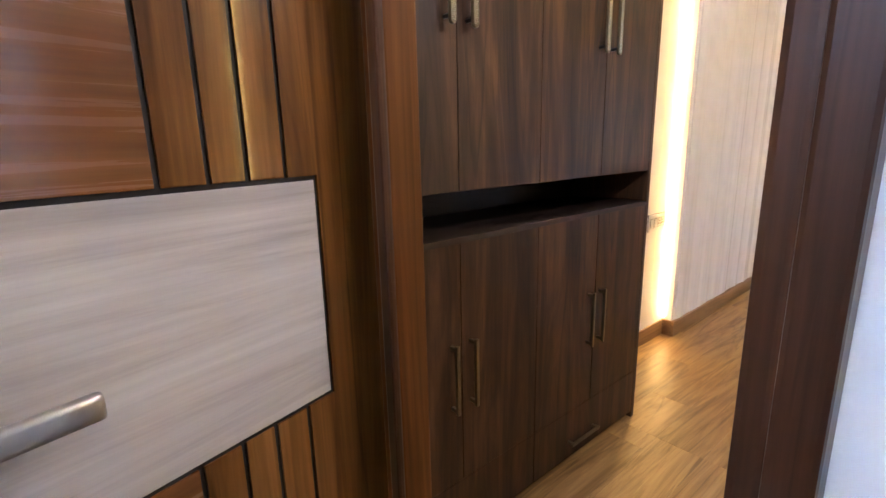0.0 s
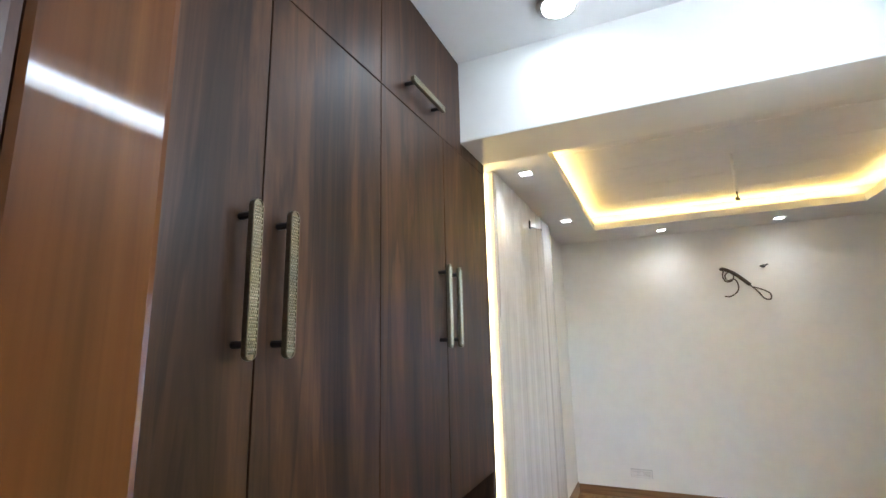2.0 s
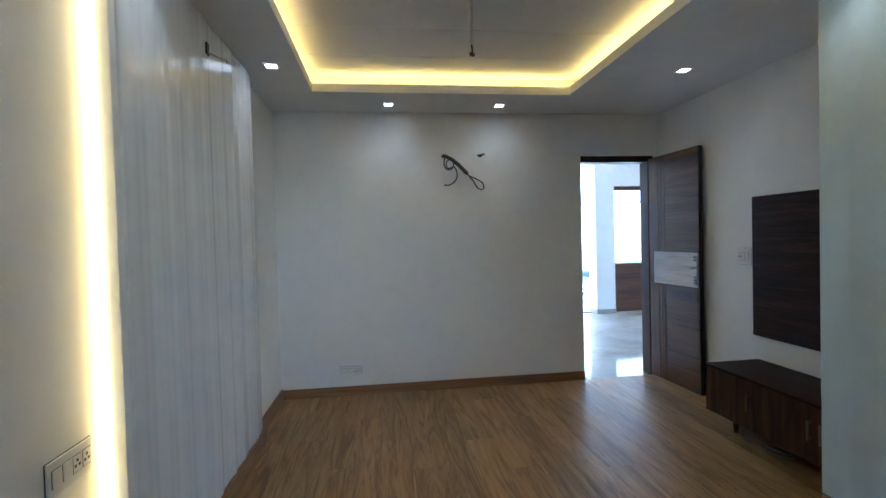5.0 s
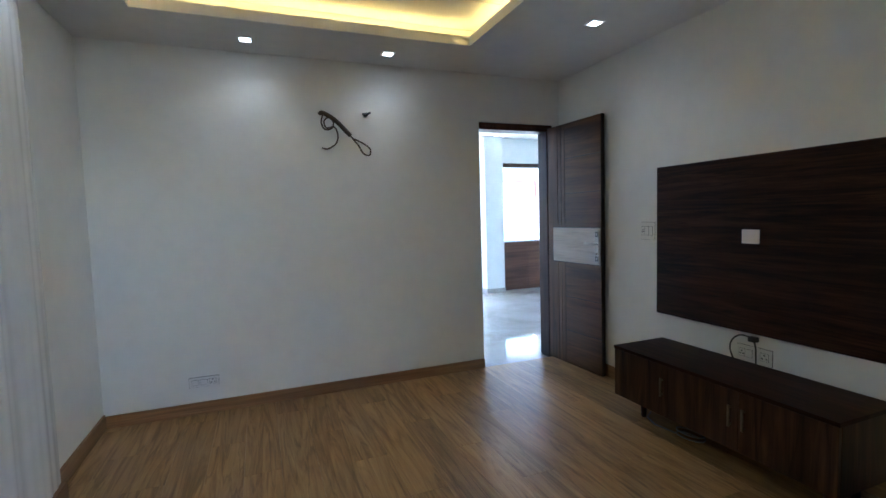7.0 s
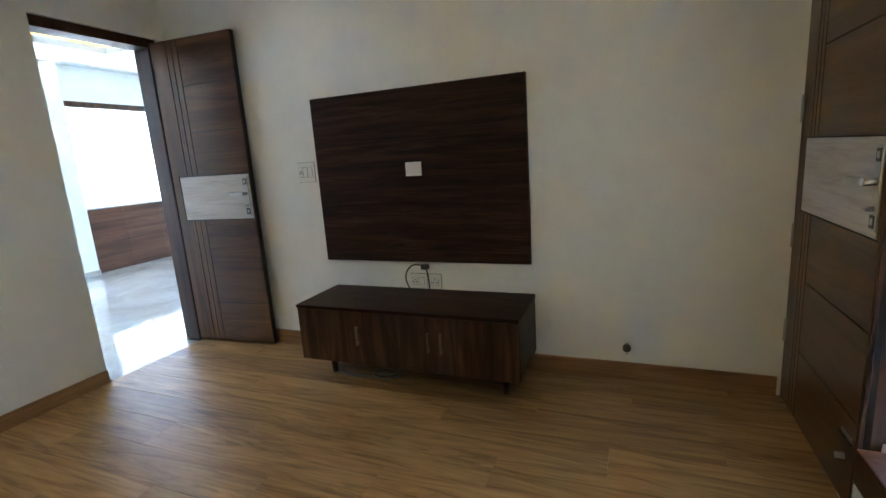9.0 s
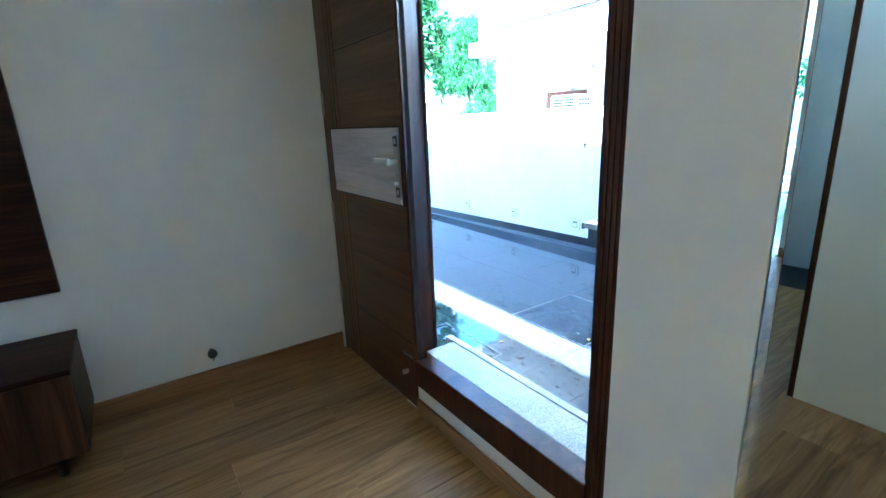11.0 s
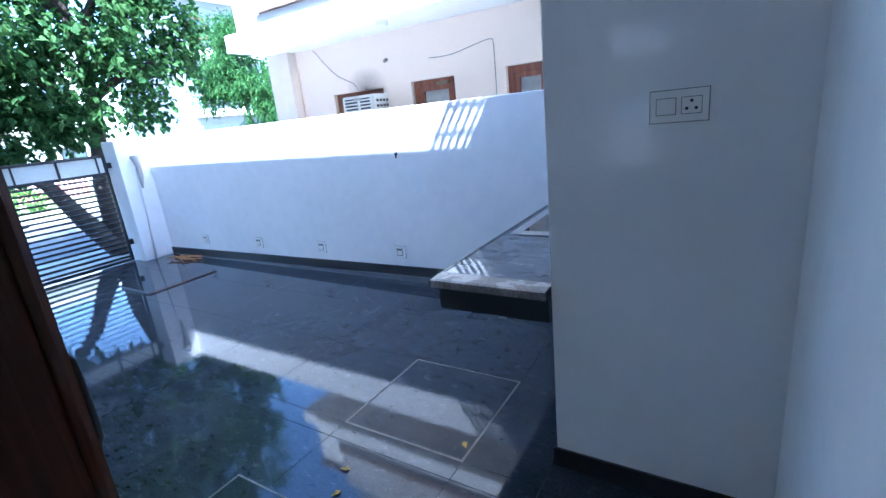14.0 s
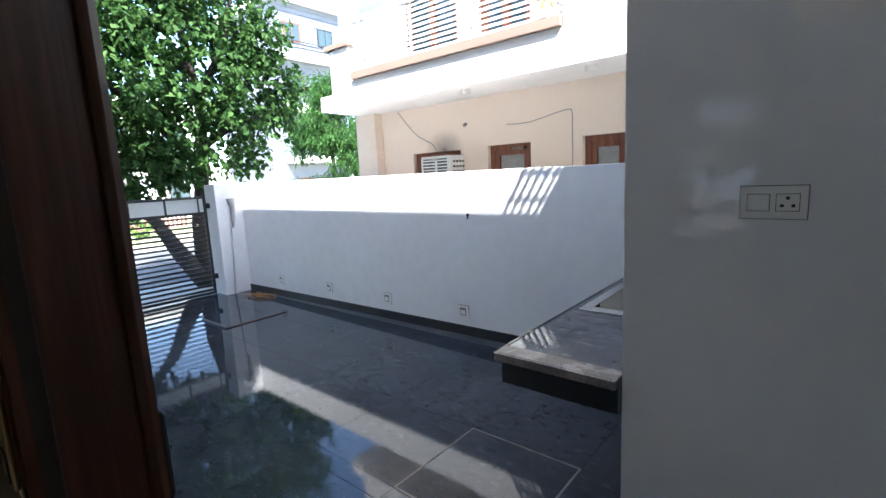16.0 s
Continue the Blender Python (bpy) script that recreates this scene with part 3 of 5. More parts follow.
def wardrobe():
    X = -0.57
    ob = thing("wardrobe", "tall dark walnut laminate wardrobe with an open niche", "wardrobe", (-0.87, 2.1, 0))
    part("side_panel", boxes((-1.168, X, 2.664, 2.688, 0, 2.198), bevel=0.002), WALNUT, ob)
    part("side_panel", boxes((-1.168, X - .02, 1.250, 1.262, 0, 2.488)), WALNUT, ob)
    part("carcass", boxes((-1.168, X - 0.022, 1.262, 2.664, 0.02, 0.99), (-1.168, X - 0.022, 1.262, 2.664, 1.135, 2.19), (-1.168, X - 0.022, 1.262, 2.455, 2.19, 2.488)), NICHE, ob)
    part("niche_back", boxes((-0.95, -0.93, 1.262, 2.664, 0.99, 1.135)), NICHE, ob, "niche back with shade put into its colour")
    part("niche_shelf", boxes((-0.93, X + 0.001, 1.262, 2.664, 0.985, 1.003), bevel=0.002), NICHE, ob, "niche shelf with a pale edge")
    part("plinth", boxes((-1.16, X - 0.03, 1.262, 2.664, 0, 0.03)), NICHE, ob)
    g = 0.0015
    ys = [1.256, 1.62, 1.962, 2.312, 2.664]

    def front(name, y0, y1, z0, z1):
        return part(name, boxes((X - 0.02, X, y0 + g, y1 - g, z0 + g, z1 - g), bevel=0.0012), WALNUT, ob)

    def woven(parent, a0, a1, b, upright=True):
        """A round-ended brass bar with a raised rim and rows of small studs."""
        def at(u, v, d):
            return (X + d, b + v, u) if upright else (X + d, u, b + v)
        hw = 0.0098
        bm = bmesh.new()
        ends = [(a0 + hw * (1 - math.cos(q)), hw * math.sin(q)) for q in (-math.pi / 2 + math.pi * k / 8 for k in range(9))]
        outline = [(a1 - (u - a0), v) for u, v in ends] + [(u, -v) for u, v in ends]
        mid = (a0 + a1) / 2
        loops = []
        for f, d in ((0.94, 0.026), (1.0, 0.028), (1.0, 0.0345), (0.93, 0.0362), (0.80, 0.0362), (0.76, 0.0345)):
            ring = []
            for u, v in outline:
                e = hw * (1 - f)
                ring.append(bm.verts.new(at(u - math.copysign(e, u - mid), v * f, d)))
            loops.append(ring)
        n = len(outline)
        for p, q in zip(loops, loops[1:]):
            for k in range(n):
                bm.faces.new((p[k], p[(k + 1) % n], q[(k + 1) % n], q[k]))
        bm.faces.new(loops[0])
        bm.faces.new(loops[-1])
        h = part("handle", bm, BRASS, parent, "woven antique brass bar handle")
        bm = bmesh.new()
        rows_ = int((a1 - a0 - 0.014) / 0.0046)
        for r in range(rows_):
            u = a0 + 0.008 + (r + 0.5) * (a1 - a0 - 0.016) / rows_
            for c in range(4):
                v = (c - 1.5 + (0.25 if r % 2 else -0.25)) * 0.0037
                base = [bm.verts.new(at(u + du, v + dv, 0.0345)) for du, dv in ((-.0018, -.0015), (.0018, -.0015), (.0018, .0015), (-.0018, .0015))]
                top = [bm.verts.new(at(u + du, v + dv, 0.0366)) for du, dv in ((-.0010, -.0008), (.0010, -.0008), (.0010, .0008), (-.0010, .0008))]
                bm.faces.new(top)
                for k in range(4):
                    bm.faces.new((base[k], base[(k + 1) % 4], top[(k + 1) % 4], top[k]))
        part("stud_pattern", bm, BRASSL, h, "bright woven studs")
        for u in (a0 + 0.022, a1 - 0.022):
            part("post", tubes(([at(u, 0, 0.0), at(u, 0, 0.028)], 0.0055)), DARKST, h)

    def slim(parent, y, z0, z1):
        part("handle", boxes((X + 0.022, X + 0.032, y - 0.006, y + 0.006, z0, z1), (X, X + 0.023, y - 0.005, y + 0.005, z0 + .006, z0 + 0.018), (X, X + 0.023, y - 0.005, y + 0.005, z1 - 0.018, z1 - .006), bevel=0.002), BRASS, parent, "slim brass bar handle")

    hy = {0: 1.580, 1: 1.655, 2: 2.265, 3: 2.338}
    for i in range(4):
        d = front("upper_door", ys[i], ys[i + 1], 1.127, 2.155)
        woven(d, 1.535, 1.762, hy[i])
        d = front("lower_door", ys[i], ys[i + 1], 0.236, 0.998)
        slim(d, hy[i], 0.485, 0.70)
    for y0, y1, h0 in ((1.256, 1.962, 1.52), (1.962, 2.664, 2.16)):
        d = front("drawer", y0, y1, 0.03, 0.236)
        part("handle", boxes((X + 0.022, X + 0.032, h0, h0 + 0.19, 0.10, 0.112), (X, X + 0.023, h0 + 0.006, h0 + 0.018, 0.101, 0.111), (X, X + 0.023, h0 + 0.172, h0 + 0.184, 0.101, 0.111), bevel=0.002), BRASS, d, "slim brass bar handle")
    for y0, y1, h0 in ((1.256, 1.962, 1.45), (1.962, 2.459, 2.06)):
        d = front("loft_door", y0, y1, 2.155, 2.488)
        woven(d, h0, h0 + 0.2, 2.214, False)
    front("filler", 2.459, 2.664, 2.155, 2.198)


wardrobe()
solid("wall_mirror", boxes((0.640, 0.658, 1.245, 2.636, 0.02, 1.82), bevel=0.0015), m_mirror, "large frameless wall mirror, faintly green", "mirror", kind="thing")
solid("slot_in_mirror", boxes((0.634, 0.6395, 2.20, 2.235, 1.716, 1.723)), BLACK, "small dark cable slot in the mirror", "slot", kind="thing")


def fluted_panel():
    ob = thing("wall_panel", "white fluted gloss wall panel lit along its edge", "wall panel", (-0.9, 4.57, 0.1))
    bm = bmesh.new()
    y0, y1 = 3.755, 5.43
    ys, y = [], y0
    while y < y1:
        ys.append(y)
        y += 0.018
    ys.append(y1)
    prof = []
    for y in ys:
        v = noise.noise(Vector((y * 7.0, 1.7, 0))) * 0.009 + noise.noise(Vector((y * 23.0, 5.2, 0))) * 0.0065
        prof.append(-0.862 + v)
    prof[0] = prof[1] = -0.862
    lo, hi = [], []
    for y, x in zip(ys, prof):
        lo.append(bm.verts.new((x, y, 0.10)))
        hi.append(bm.verts.new((x, y, 2.568)))
    for a in range(len(ys) - 1):
        bm.faces.new((lo[a], lo[a + 1], hi[a + 1], hi[a]))
    bl, bh = [bm.verts.new((-0.928, y, 0.10)) for y in (y0, y1)], [bm.verts.new((-0.928, y, 2.568)) for y in (y0, y1)]
    bm.faces.new((bl[0], lo[0], hi[0], bh[0]))
    bm.faces.new((lo[-1], bl[1], bh[1], hi[-1]))
    part("sheet", bm, GLOSSW, ob, "", True)
    part("edge_strip", boxes((-0.928, -0.866, 3.715, 3.754, 0.10, 2.568), bevel=0.003), WALL, ob)
    part("skirting", boxes((-0.928, -0.846, 3.705, 5.44, 0, 0.099), bevel=0.002), OAKB, ob, "honey oak skirting")
    part("led_strip", boxes((-0.928, -0.915, 3.702, 3.713, 0.12, 2.55)), LED, ob, "glowing warm white strip")
    h = part("cable_hole", boxes((-0.861, -0.851, 4.565, 4.60, 2.385, 2.445)), BLACK, ob, "dark hole with a bare cable")
    part("cable", tubes(([(-0.855, 4.585, 2.40), (-0.82, 4.60, 2.385), (-0.80, 4.64, 2.385), (-0.79, 4.67, 2.395), (-0.79, 4.68, 2.38)], 0.004)), STEEL, h)


fluted_panel()


def plate(name, label, u0, u1, z0, z1, wall, at, face, rockers=1, sockets=1, group="", swap=False):
    """A switch plate; wall 'x' or 'y', face the way it points."""
    ob = thing(name, label, "switch", (at, (u0 + u1) / 2, z0) if wall == 'x' else ((u0 + u1) / 2, at, z0), group)

    def bx(a, b, d0, d1, c, d):
        lo, hi = sorted((at + face * d0, at + face * d1))
        return (lo, hi, a, b, c, d) if wall == 'x' else (a, b, lo, hi, c, d)
    part("gasket", boxes(bx(u0 - 0.0018, u1 + 0.0018, 0, 0.002, z0 - 0.0018, z1 + 0.0018)), DARKST, ob, "thin dark grime line")
    part("plate", boxes(bx(u0, u1, 0.0015, 0.009, z0, z1), bevel=0.0025), PLAST, ob)
    n = rockers + sockets
    if not n:
        return ob
    w = (u1 - u0 - 0.02) / n
    hgt = (z1 - z0) * 0.5
    zc = (z0 + z1) / 2
    for k in range(n):
        a = u0 + 0.01 + k * w + w * .12
        b = a + w * .76
        if (k < rockers) if not swap else (k >= sockets):
            part("gap", boxes(bx(a - 0.0015, b + 0.0015, 0.009, 0.0098, zc - hgt / 2 - 0.0015, zc + hgt / 2 + 0.0015)), DARKST, ob)
            part("rocker", boxes(bx(a, b, 0.0092, 0.013, zc - hgt / 2, zc + hgt / 2), bevel=0.002), PLAST, ob)
        else:
            part("gap", boxes(bx(a - 0.0015, b + 0.0015, 0.009, 0.0098, zc - hgt / 2 - 0.0015, zc + hgt / 2 + 0.0015)), DARKST, ob)
            s = part("socket", boxes(bx(a, b, 0.0092, 0.0105, zc - hgt / 2, zc + hgt / 2), bevel=0.001), PLAST, ob)
            c = (a + b) / 2
            q = min(w * .2, 0.012)
            part("socket_holes", boxes(*[bx(c + du - 0.004, c + du + 0.004, 0.0104, 0.0112, zc + dz - 0.004, zc + dz + 0.004) for du, dz in ((0, q), (-q, -q * .7), (q, -q * .7))]), BLACK, s)
    return ob


plate("switch_plate", "white switch plate with sockets low on the wall", 3.43, 3.63, 0.715, 0.815, 'x', -0.93, 1, 2, 2)
plate("switch_plate", "white three-module switch plate on the wall", 5.20, 5.33, 1.15, 1.275, 'x', 2.74, -1, 2, 1)
plate("socket_plate", "small white blank plate on the television panel", 4.43, 4.53, 1.155, 1.235, 'x', 2.712, -1, 0, 0)
plate("socket_plate", "white socket plate above the low cabinet", 4.46, 4.57, 0.465, 0.555, 'x', 2.74, -1, 1, 1)
plate("socket_plate", "white socket plate above the low cabinet", 4.365, 4.445, 0.465, 0.555, 'x', 2.74, -1, 0, 1)
plate("socket_plate", "white low socket plate on the bedroom wall", -0.41, -0.22, 0.195, 0.265, 'y', 6.34, -1, 2, 1)


def tv_panel():
    ob = thing("television_backboard", "dark walnut laminate panel mounted on the wall", "wall panel", (2.73, 4.48, 0.63))
    part("board", boxes((2.714, 2.739, 3.812, 5.158, 0.637, 1.653), bevel=0.002), WALNUT_H, ob)
    for e in ((2.7145, 2.739, 3.81, 3.8118, 0.635, 1.655), (2.7145, 2.739, 5.1582, 5.16, 0.635, 1.655), (2.7145, 2.739, 3.812, 5.158, 0.635, 0.6368), (2.7145, 2.739, 3.812, 5.158, 1.6532, 1.655)):
        part("edge_band", boxes(e), WALNUT, ob, "walnut edge band")


tv_panel()


def tv_cabinet():
    ob = thing("television_cabinet", "low dark walnut cabinet on short legs", "cabinet", (2.48, 4.43, 0))
    x0, x1, y0, y1 = 2.275, 2.70, 3.79, 5.09
    part("top", boxes((x0 - 0.004, x1, y0 - 0.003, y1 + 0.003, 0.452, 0.472), bevel=0.002), WALNUT_H, ob)
    part("body", boxes((x0 + 0.02, x1, y0, y1, 0.14, 0.452), bevel=0.002), WALNUT, ob)
    g = 0.0015
    for a, b, hy in ((4.655, 5.09, 4.69), (4.225, 4.655, 4.262), (3.79, 4.225, 4.19)):
        d = part("door", boxes((x0, x0 + 0.0195, a + g, b - g, 0.142, 0.45), bevel=0.0012), WALNUT, ob)
        part("handle", boxes((x0 - 0.024, x0 - 0.015, hy - 0.006, hy + 0.006, 0.265, 0.375), (x0 - 0.016, x0, hy - 0.004, hy + 0.004, 0.272, 0.282), (x0 - 0.016, x0, hy - 0.004, hy + 0.004, 0.358, 0.368), bevel=0.002), BRASS, d, "slim brass handle")
    for lx in (2.42, 2.62):
        for ly in (3.90, 4.98):
            bm = bmesh.new()
            tube(bm, [(lx, ly, 0), (lx, ly, 0.07), (lx, ly, 0.14)], 0.016, 10, 0.024)
            part("leg", bm, WALNUT, ob, "", True)


tv_cabinet()
lead = thing("power_cable", "black power cable with its plug hanging over the cabinet", "cable", (2.70, 4.5, 0.472))
part("cord", tubes((eased([(2.68, 4.555, 0.475), (2.68, 4.575, 0.53), (2.69, 4.57, 0.58), (2.70, 4.53, 0.617), (2.71, 4.48, 0.615), (2.70, 4.452, 0.61), (2.70, 4.435, 0.56), (2.69, 4.425, 0.475)]), 0.0045)), BLACK, lead, "", True)
part("plug", boxes((2.685, 2.725, 4.43, 4.475, 0.592, 0.622), bevel=0.008), BLACK, lead)
coil = thing("cable_coil", "loose grey cables on the floor under the cabinet", "cable", (2.45, 4.7, 0))
part("cord", tubes(([(2.42 + 0.05 * math.cos(a), 4.62 + 0.09 * math.sin(a), 0.008 + 0.004 * a) for a in [k * 0.5 for k in range(28)]], 0.005), ([(2.40, 4.71, 0.006), (2.38, 4.85, 0.007), (2.42, 4.95, 0.007), (2.5, 5.0, 0.008)], 0.005)), plain("grey_cable", (0.20, 0.20, 0.21), 0.5), coil, "", True)
stop = thing("door_stop", "dark metal magnetic door stop on the skirting", "door stop", (2.72, 3.31, 0.17))
part("stem", tubes(([(2.74, 3.31, 0.20), (2.70, 3.31, 0.20)], 0.010)), DARKST, stop, "", True)
part("head", tubes(([(2.70, 3.31, 0.20), (2.682, 3.31, 0.20)], 0.021), sides=14), DARKST, stop, "", True)
part("hook", tubes(([(2.69, 3.31, 0.185), (2.69, 3.31, 0.165)], 0.005)), STEEL, stop)
tb = thing("tower_bolt", "small steel tower bolt near the foot of the door", "bolt", (2.0, 2.62, 0.18))
part("plate", boxes((1.955, 2.035, 2.6135, 2.619, 0.235, 0.262), bevel=0.002), STEEL, tb)
part("rod", tubes(([(1.938, 2.625, 0.249), (2.03, 2.625, 0.249)], 0.005)), DARKST, tb)
part("knob", tubes(([(2.005, 2.6135, 0.17), (2.005, 2.638, 0.17)], 0.011), sides=12), STEEL, tb, "", True)


def wall_wires():
    ob = thing("wall_wires", "taped cables hanging out of the bedroom wall", "cable", (0.75, 6.33, 2.0))
    gy = plain("taped_cable_brown", (0.075, 0.050, 0.033), 0.6)
    part("bundle", tubes((eased([(0.585, 6.345, 2.17), (0.60, 6.30, 2.165), (0.66, 6.28, 2.13), (0.72, 6.28, 2.08), (0.80, 6.29, 2.0)]), 0.017)), gy, ob, "", True)
    part("wire", tubes((eased([(0.80, 6.29, 2.0), (0.86, 6.30, 1.93), (0.90, 6.31, 1.87), (0.95, 6.32, 1.86), (0.955, 6.32, 1.91), (0.90, 6.32, 1.95), (0.83, 6.31, 1.98)]), 0.006),
         (eased([(0.60, 6.295, 2.16), (0.585, 6.285, 2.09), (0.61, 6.28, 2.04), (0.66, 6.285, 2.05), (0.675, 6.29, 2.10), (0.64, 6.285, 2.13), (0.605, 6.28, 2.10), (0.62, 6.28, 2.05), (0.68, 6.285, 2.06), (0.705, 6.29, 2.0), (0.69, 6.30, 1.94), (0.63, 6.31, 1.90), (0.585, 6.315, 1.905)]), 0.006)), gy, ob, "", True)
    p = part("pipe_stub", tubes(([(0.93, 6.345, 2.175), (0.93, 6.30, 2.17)], 0.016), ([(0.93, 6.30, 2.17), (0.90, 6.295, 2.172)], 0.008), ([(0.93, 6.30, 2.17), (0.965, 6.295, 2.185)], 0.008)), DARKST, ob, "", True)


wall_wires()


def fan_rod():
    ob = thing("fan_rod", "bare white ceiling fan rod with loose wires", "rod", (0.525, 4.58, 2.45))
    part("rod", tubes(([(0.525, 4.58, 2.735), (0.525, 4.58, 2.47)], 0.010)), PLAST, ob, "", True)
    part("wire", tubes(([(0.525, 4.58, 2.48), (0.53, 4.58, 2.43), (0.52, 4.585, 2.41)], 0.005)), BLACK, ob)
    part("knot", tubes(([(0.515, 4.58, 2.425), (0.54, 4.585, 2.415)], 0.010)), BLACK, ob)


fan_rod()


def square_spot(x, y):
    ob = thing("ceiling_spotlight", "small square recessed ceiling spotlight, lit", "spotlight", (x, y, 2.565), "ceiling spotlights")
    part("rim", boxes((x - 0.045, x + 0.045, y - 0.045, y - 0.034, 2.563, 2.571), (x - 0.045, x + 0.045, y + 0.034, y + 0.045, 2.563, 2.571),
                      (x - 0.045, x - 0.034, y - 0.034, y + 0.034, 2.563, 2.571), (x + 0.034, x + 0.045, y - 0.034, y + 0.034, 2.563, 2.571)), PLAST, ob)
    part("lens", boxes((x - 0.034, x + 0.034, y - 0.034, y + 0.034, 2.5655, 2.570)), LENSW, ob, "glowing white lens")
    return ob


for _x, _y in SPOTS:
    square_spot(_x, _y)
dl = thing("downlight", "round recessed passage downlight, lit", "downlight", (-0.2, 2.305, 2.48))
_bm = bmesh.new()
tube(_bm, [(-0.2, 2.305, 2.476), (-0.2, 2.305, 2.489)], 0.062, 24)
part("rim", _bm, PLAST, dl, "", True)
_bm = bmesh.new()
tube(_bm, [(-0.2, 2.305, 2.472), (-0.2, 2.305, 2.4755)], 0.046, 24)
part("lens", _bm, LENSW, dl, "glowing lens")


def tube_light():
    ob = thing("tube_light", "slim white tube light on the wall, lit", "tube light", (0.64, 1.72, 2.06))
    part("base", boxes((0.635, 0.659, 1.27, 2.265, 2.065, 2.115), bevel=0.004), PLAST, ob)
    bm = bmesh.new()
    tube(bm, [(0.629, 1.29, 2.09), (0.629, 2.245, 2.09)], 0.021, 14)
    part("diffuser", bm, TUBEM, ob, "glowing diffuser", True)
    part("end_cap", boxes((0.606, 0.659, 2.245, 2.258, 2.067, 2.113), bevel=0.005), PLAST, ob)
    part("end_cap", boxes((0.606, 0.659, 1.277, 1.29, 2.067, 2.113), bevel=0.005), PLAST, ob)


tube_light()

# ---- the hall beyond the inner door ----
solid("floor_hall", boxes((-0.5, 8.5, 6.50, 10.0, -0.16, -0.002), (1.95, 2.60, 6.34, 6.50, -0.16, -0.001)), MARBLE, "polished grey-beige marble hall floor", "floor")
# The stretch over the terrace is added to hold sky light out of the hall.
_bm = pierced(-0.5, 8.5, 6.5, 11.9, [(1.4, 4.22, 7.3, 9.1)], lambda u, v, k: (u, v, (2.70, 2.78)[k]))
cuboid(_bm, -0.5, 8.5, 6.5, 11.9, 2.90, 3.0)
for _c in ((1.2, 1.23, 7.1, 9.3), (4.39, 4.42, 7.1, 9.3), (1.2, 4.42, 7.1, 7.13), (1.2, 4.42, 9.27, 9.3)):
    cuboid(_bm, *_c, 2.781, 2.899)
solid("ceiling_hall", _bm, CEIL, "white hall tray ceiling with a warm lit cove", "ceiling")
hall_cove = thing("cove_light", "warm yellow strip light in the hall cove", "strip light", (2.8, 9.2, 2.79))
HALLGLOW = glow("hall_cove_glow", (1.0, 0.62, 0.16), 0.10)
part("strip", boxes((1.3, 4.3, 9.17, 9.19, 2.781, 2.83)), HALLGLOW, hall_cove)
part("strip", boxes((4.30, 4.32, 7.2, 9.17, 2.781, 2.83)), HALLGLOW, hall_cove)
wall_y("wall_hall_north", 4.09, 8.5, 10.0, 10.16, 0.0, 2.7, [(4.09, 7.4, 0.0, 2.26)], WALL, "white wall over the hall window")
wall_x("wall_hall_east", 8.5, 8.7, 6.5, 12.6, -0.1, 2.85, [], WALL, "white hall wall")
wall_x("wall_hall_west", -0.7, -0.5, 6.5, 12.6, -0.1, 2.85, [], WALL, "white hall wall")
solid("column_hall", boxes((3.74, 4.088, 9.86, 10.16, 0, 2.7), bevel=0.005), WALL, "white square hall column", "column")
solid("baseboard_column", boxes((3.73, 4.09, 9.845, 9.859, 0, 0.075), (3.728, 3.739, 9.845, 10.16, 0, 0.075)), PALEST, "grey stone skirting round the column", "baseboard")


def hall_screen():
    ob = thing("window_3", "wide hall window over a brown panelled parapet", "window", (5.7, 10.05, 0), kind="structure")
    for k in range(6):
        part("parapet_panel", boxes((4.095 + k * 0.55, 4.095 + k * 0.55 + 0.546, 9.99, 10.10, 0, 0.86), bevel=0.003), PARA, ob)
    part("sill", boxes((4.09, 7.4, 9.97, 10.12, 0.862, 0.885), bevel=0.003), PALEST, ob)
    part("head", boxes((4.09, 7.4, 9.98, 10.08, 2.19, 2.262), bevel=0.004), DKTEAK, ob)


hall_screen()
solid("floor_terrace", boxes((-0.5, 8.5, 10.16, 12.6, -0.16, -0.004)), MARBLE, "pale terrace floor", "floor")
wall_y("wall_terrace", -0.5, 8.5, 12.5, 12.7, 0.0, 2.7, [(5.35, 6.45, 0.68, 2.16), (4.6, 5.1, 0.06, 2.07), (2.3, 4.35, 0.5, 2.2)], PORCHW, "white terrace wall with openings")
w4 = thing("window_4", "pale red framed window of the terrace", "window", (5.9, 12.5, 0.68), kind="structure")
REDW = plain("faded_red_wood", (0.38, 0.17, 0.13), 0.5)
for s in ((5.35, 5.39, 12.48, 12.54, 0.68, 2.16), (6.41, 6.45, 12.48, 12.54, 0.68, 2.16), (5.39, 6.41, 12.48, 12.54, 2.12, 2.16), (5.39, 6.41, 12.48, 12.54, 0.68, 0.72)):
    part("frame_bar", boxes(s, bevel=0.003), REDW, w4)
for _x in (3.90, 4.03):
    square_spot(_x, 9.72).location.z += 0.13

# ---- the porch ----
PZ = -0.17
solid("porch_bed", boxes((0.9, 7.75, -0.55, 2.38, PZ - 0.2, PZ - 0.016)), GROUT, "dark bedding under the porch slabs", "ground")
solid("boundary_wall", boxes((1.0, 7.52, -0.75, -0.53, -0.6, 1.335), bevel=0.008), PORCHW, "white plastered boundary wall, partly in sun", "wall")
_bm = boxes((2.2, 7.50, -0.529, -0.516, PZ, PZ + 0.09), bevel=0.002)
for _v in _bm.verts:
    _v.co.z += 0.052 - 0.0121 * (_v.co.x - 3.2)
solid("boundary_skirting", _bm, GRANITE_D, "black granite skirting", "baseboard")
# Added filler wedge; its grey stands in for the floor's reflection of the wall.
FLOORGREY = stone("floor_reflection_grey", (0.060, 0.068, 0.082), (0.085, 0.094, 0.110), (0.11, 0.12, 0.135), 4, 0.35)
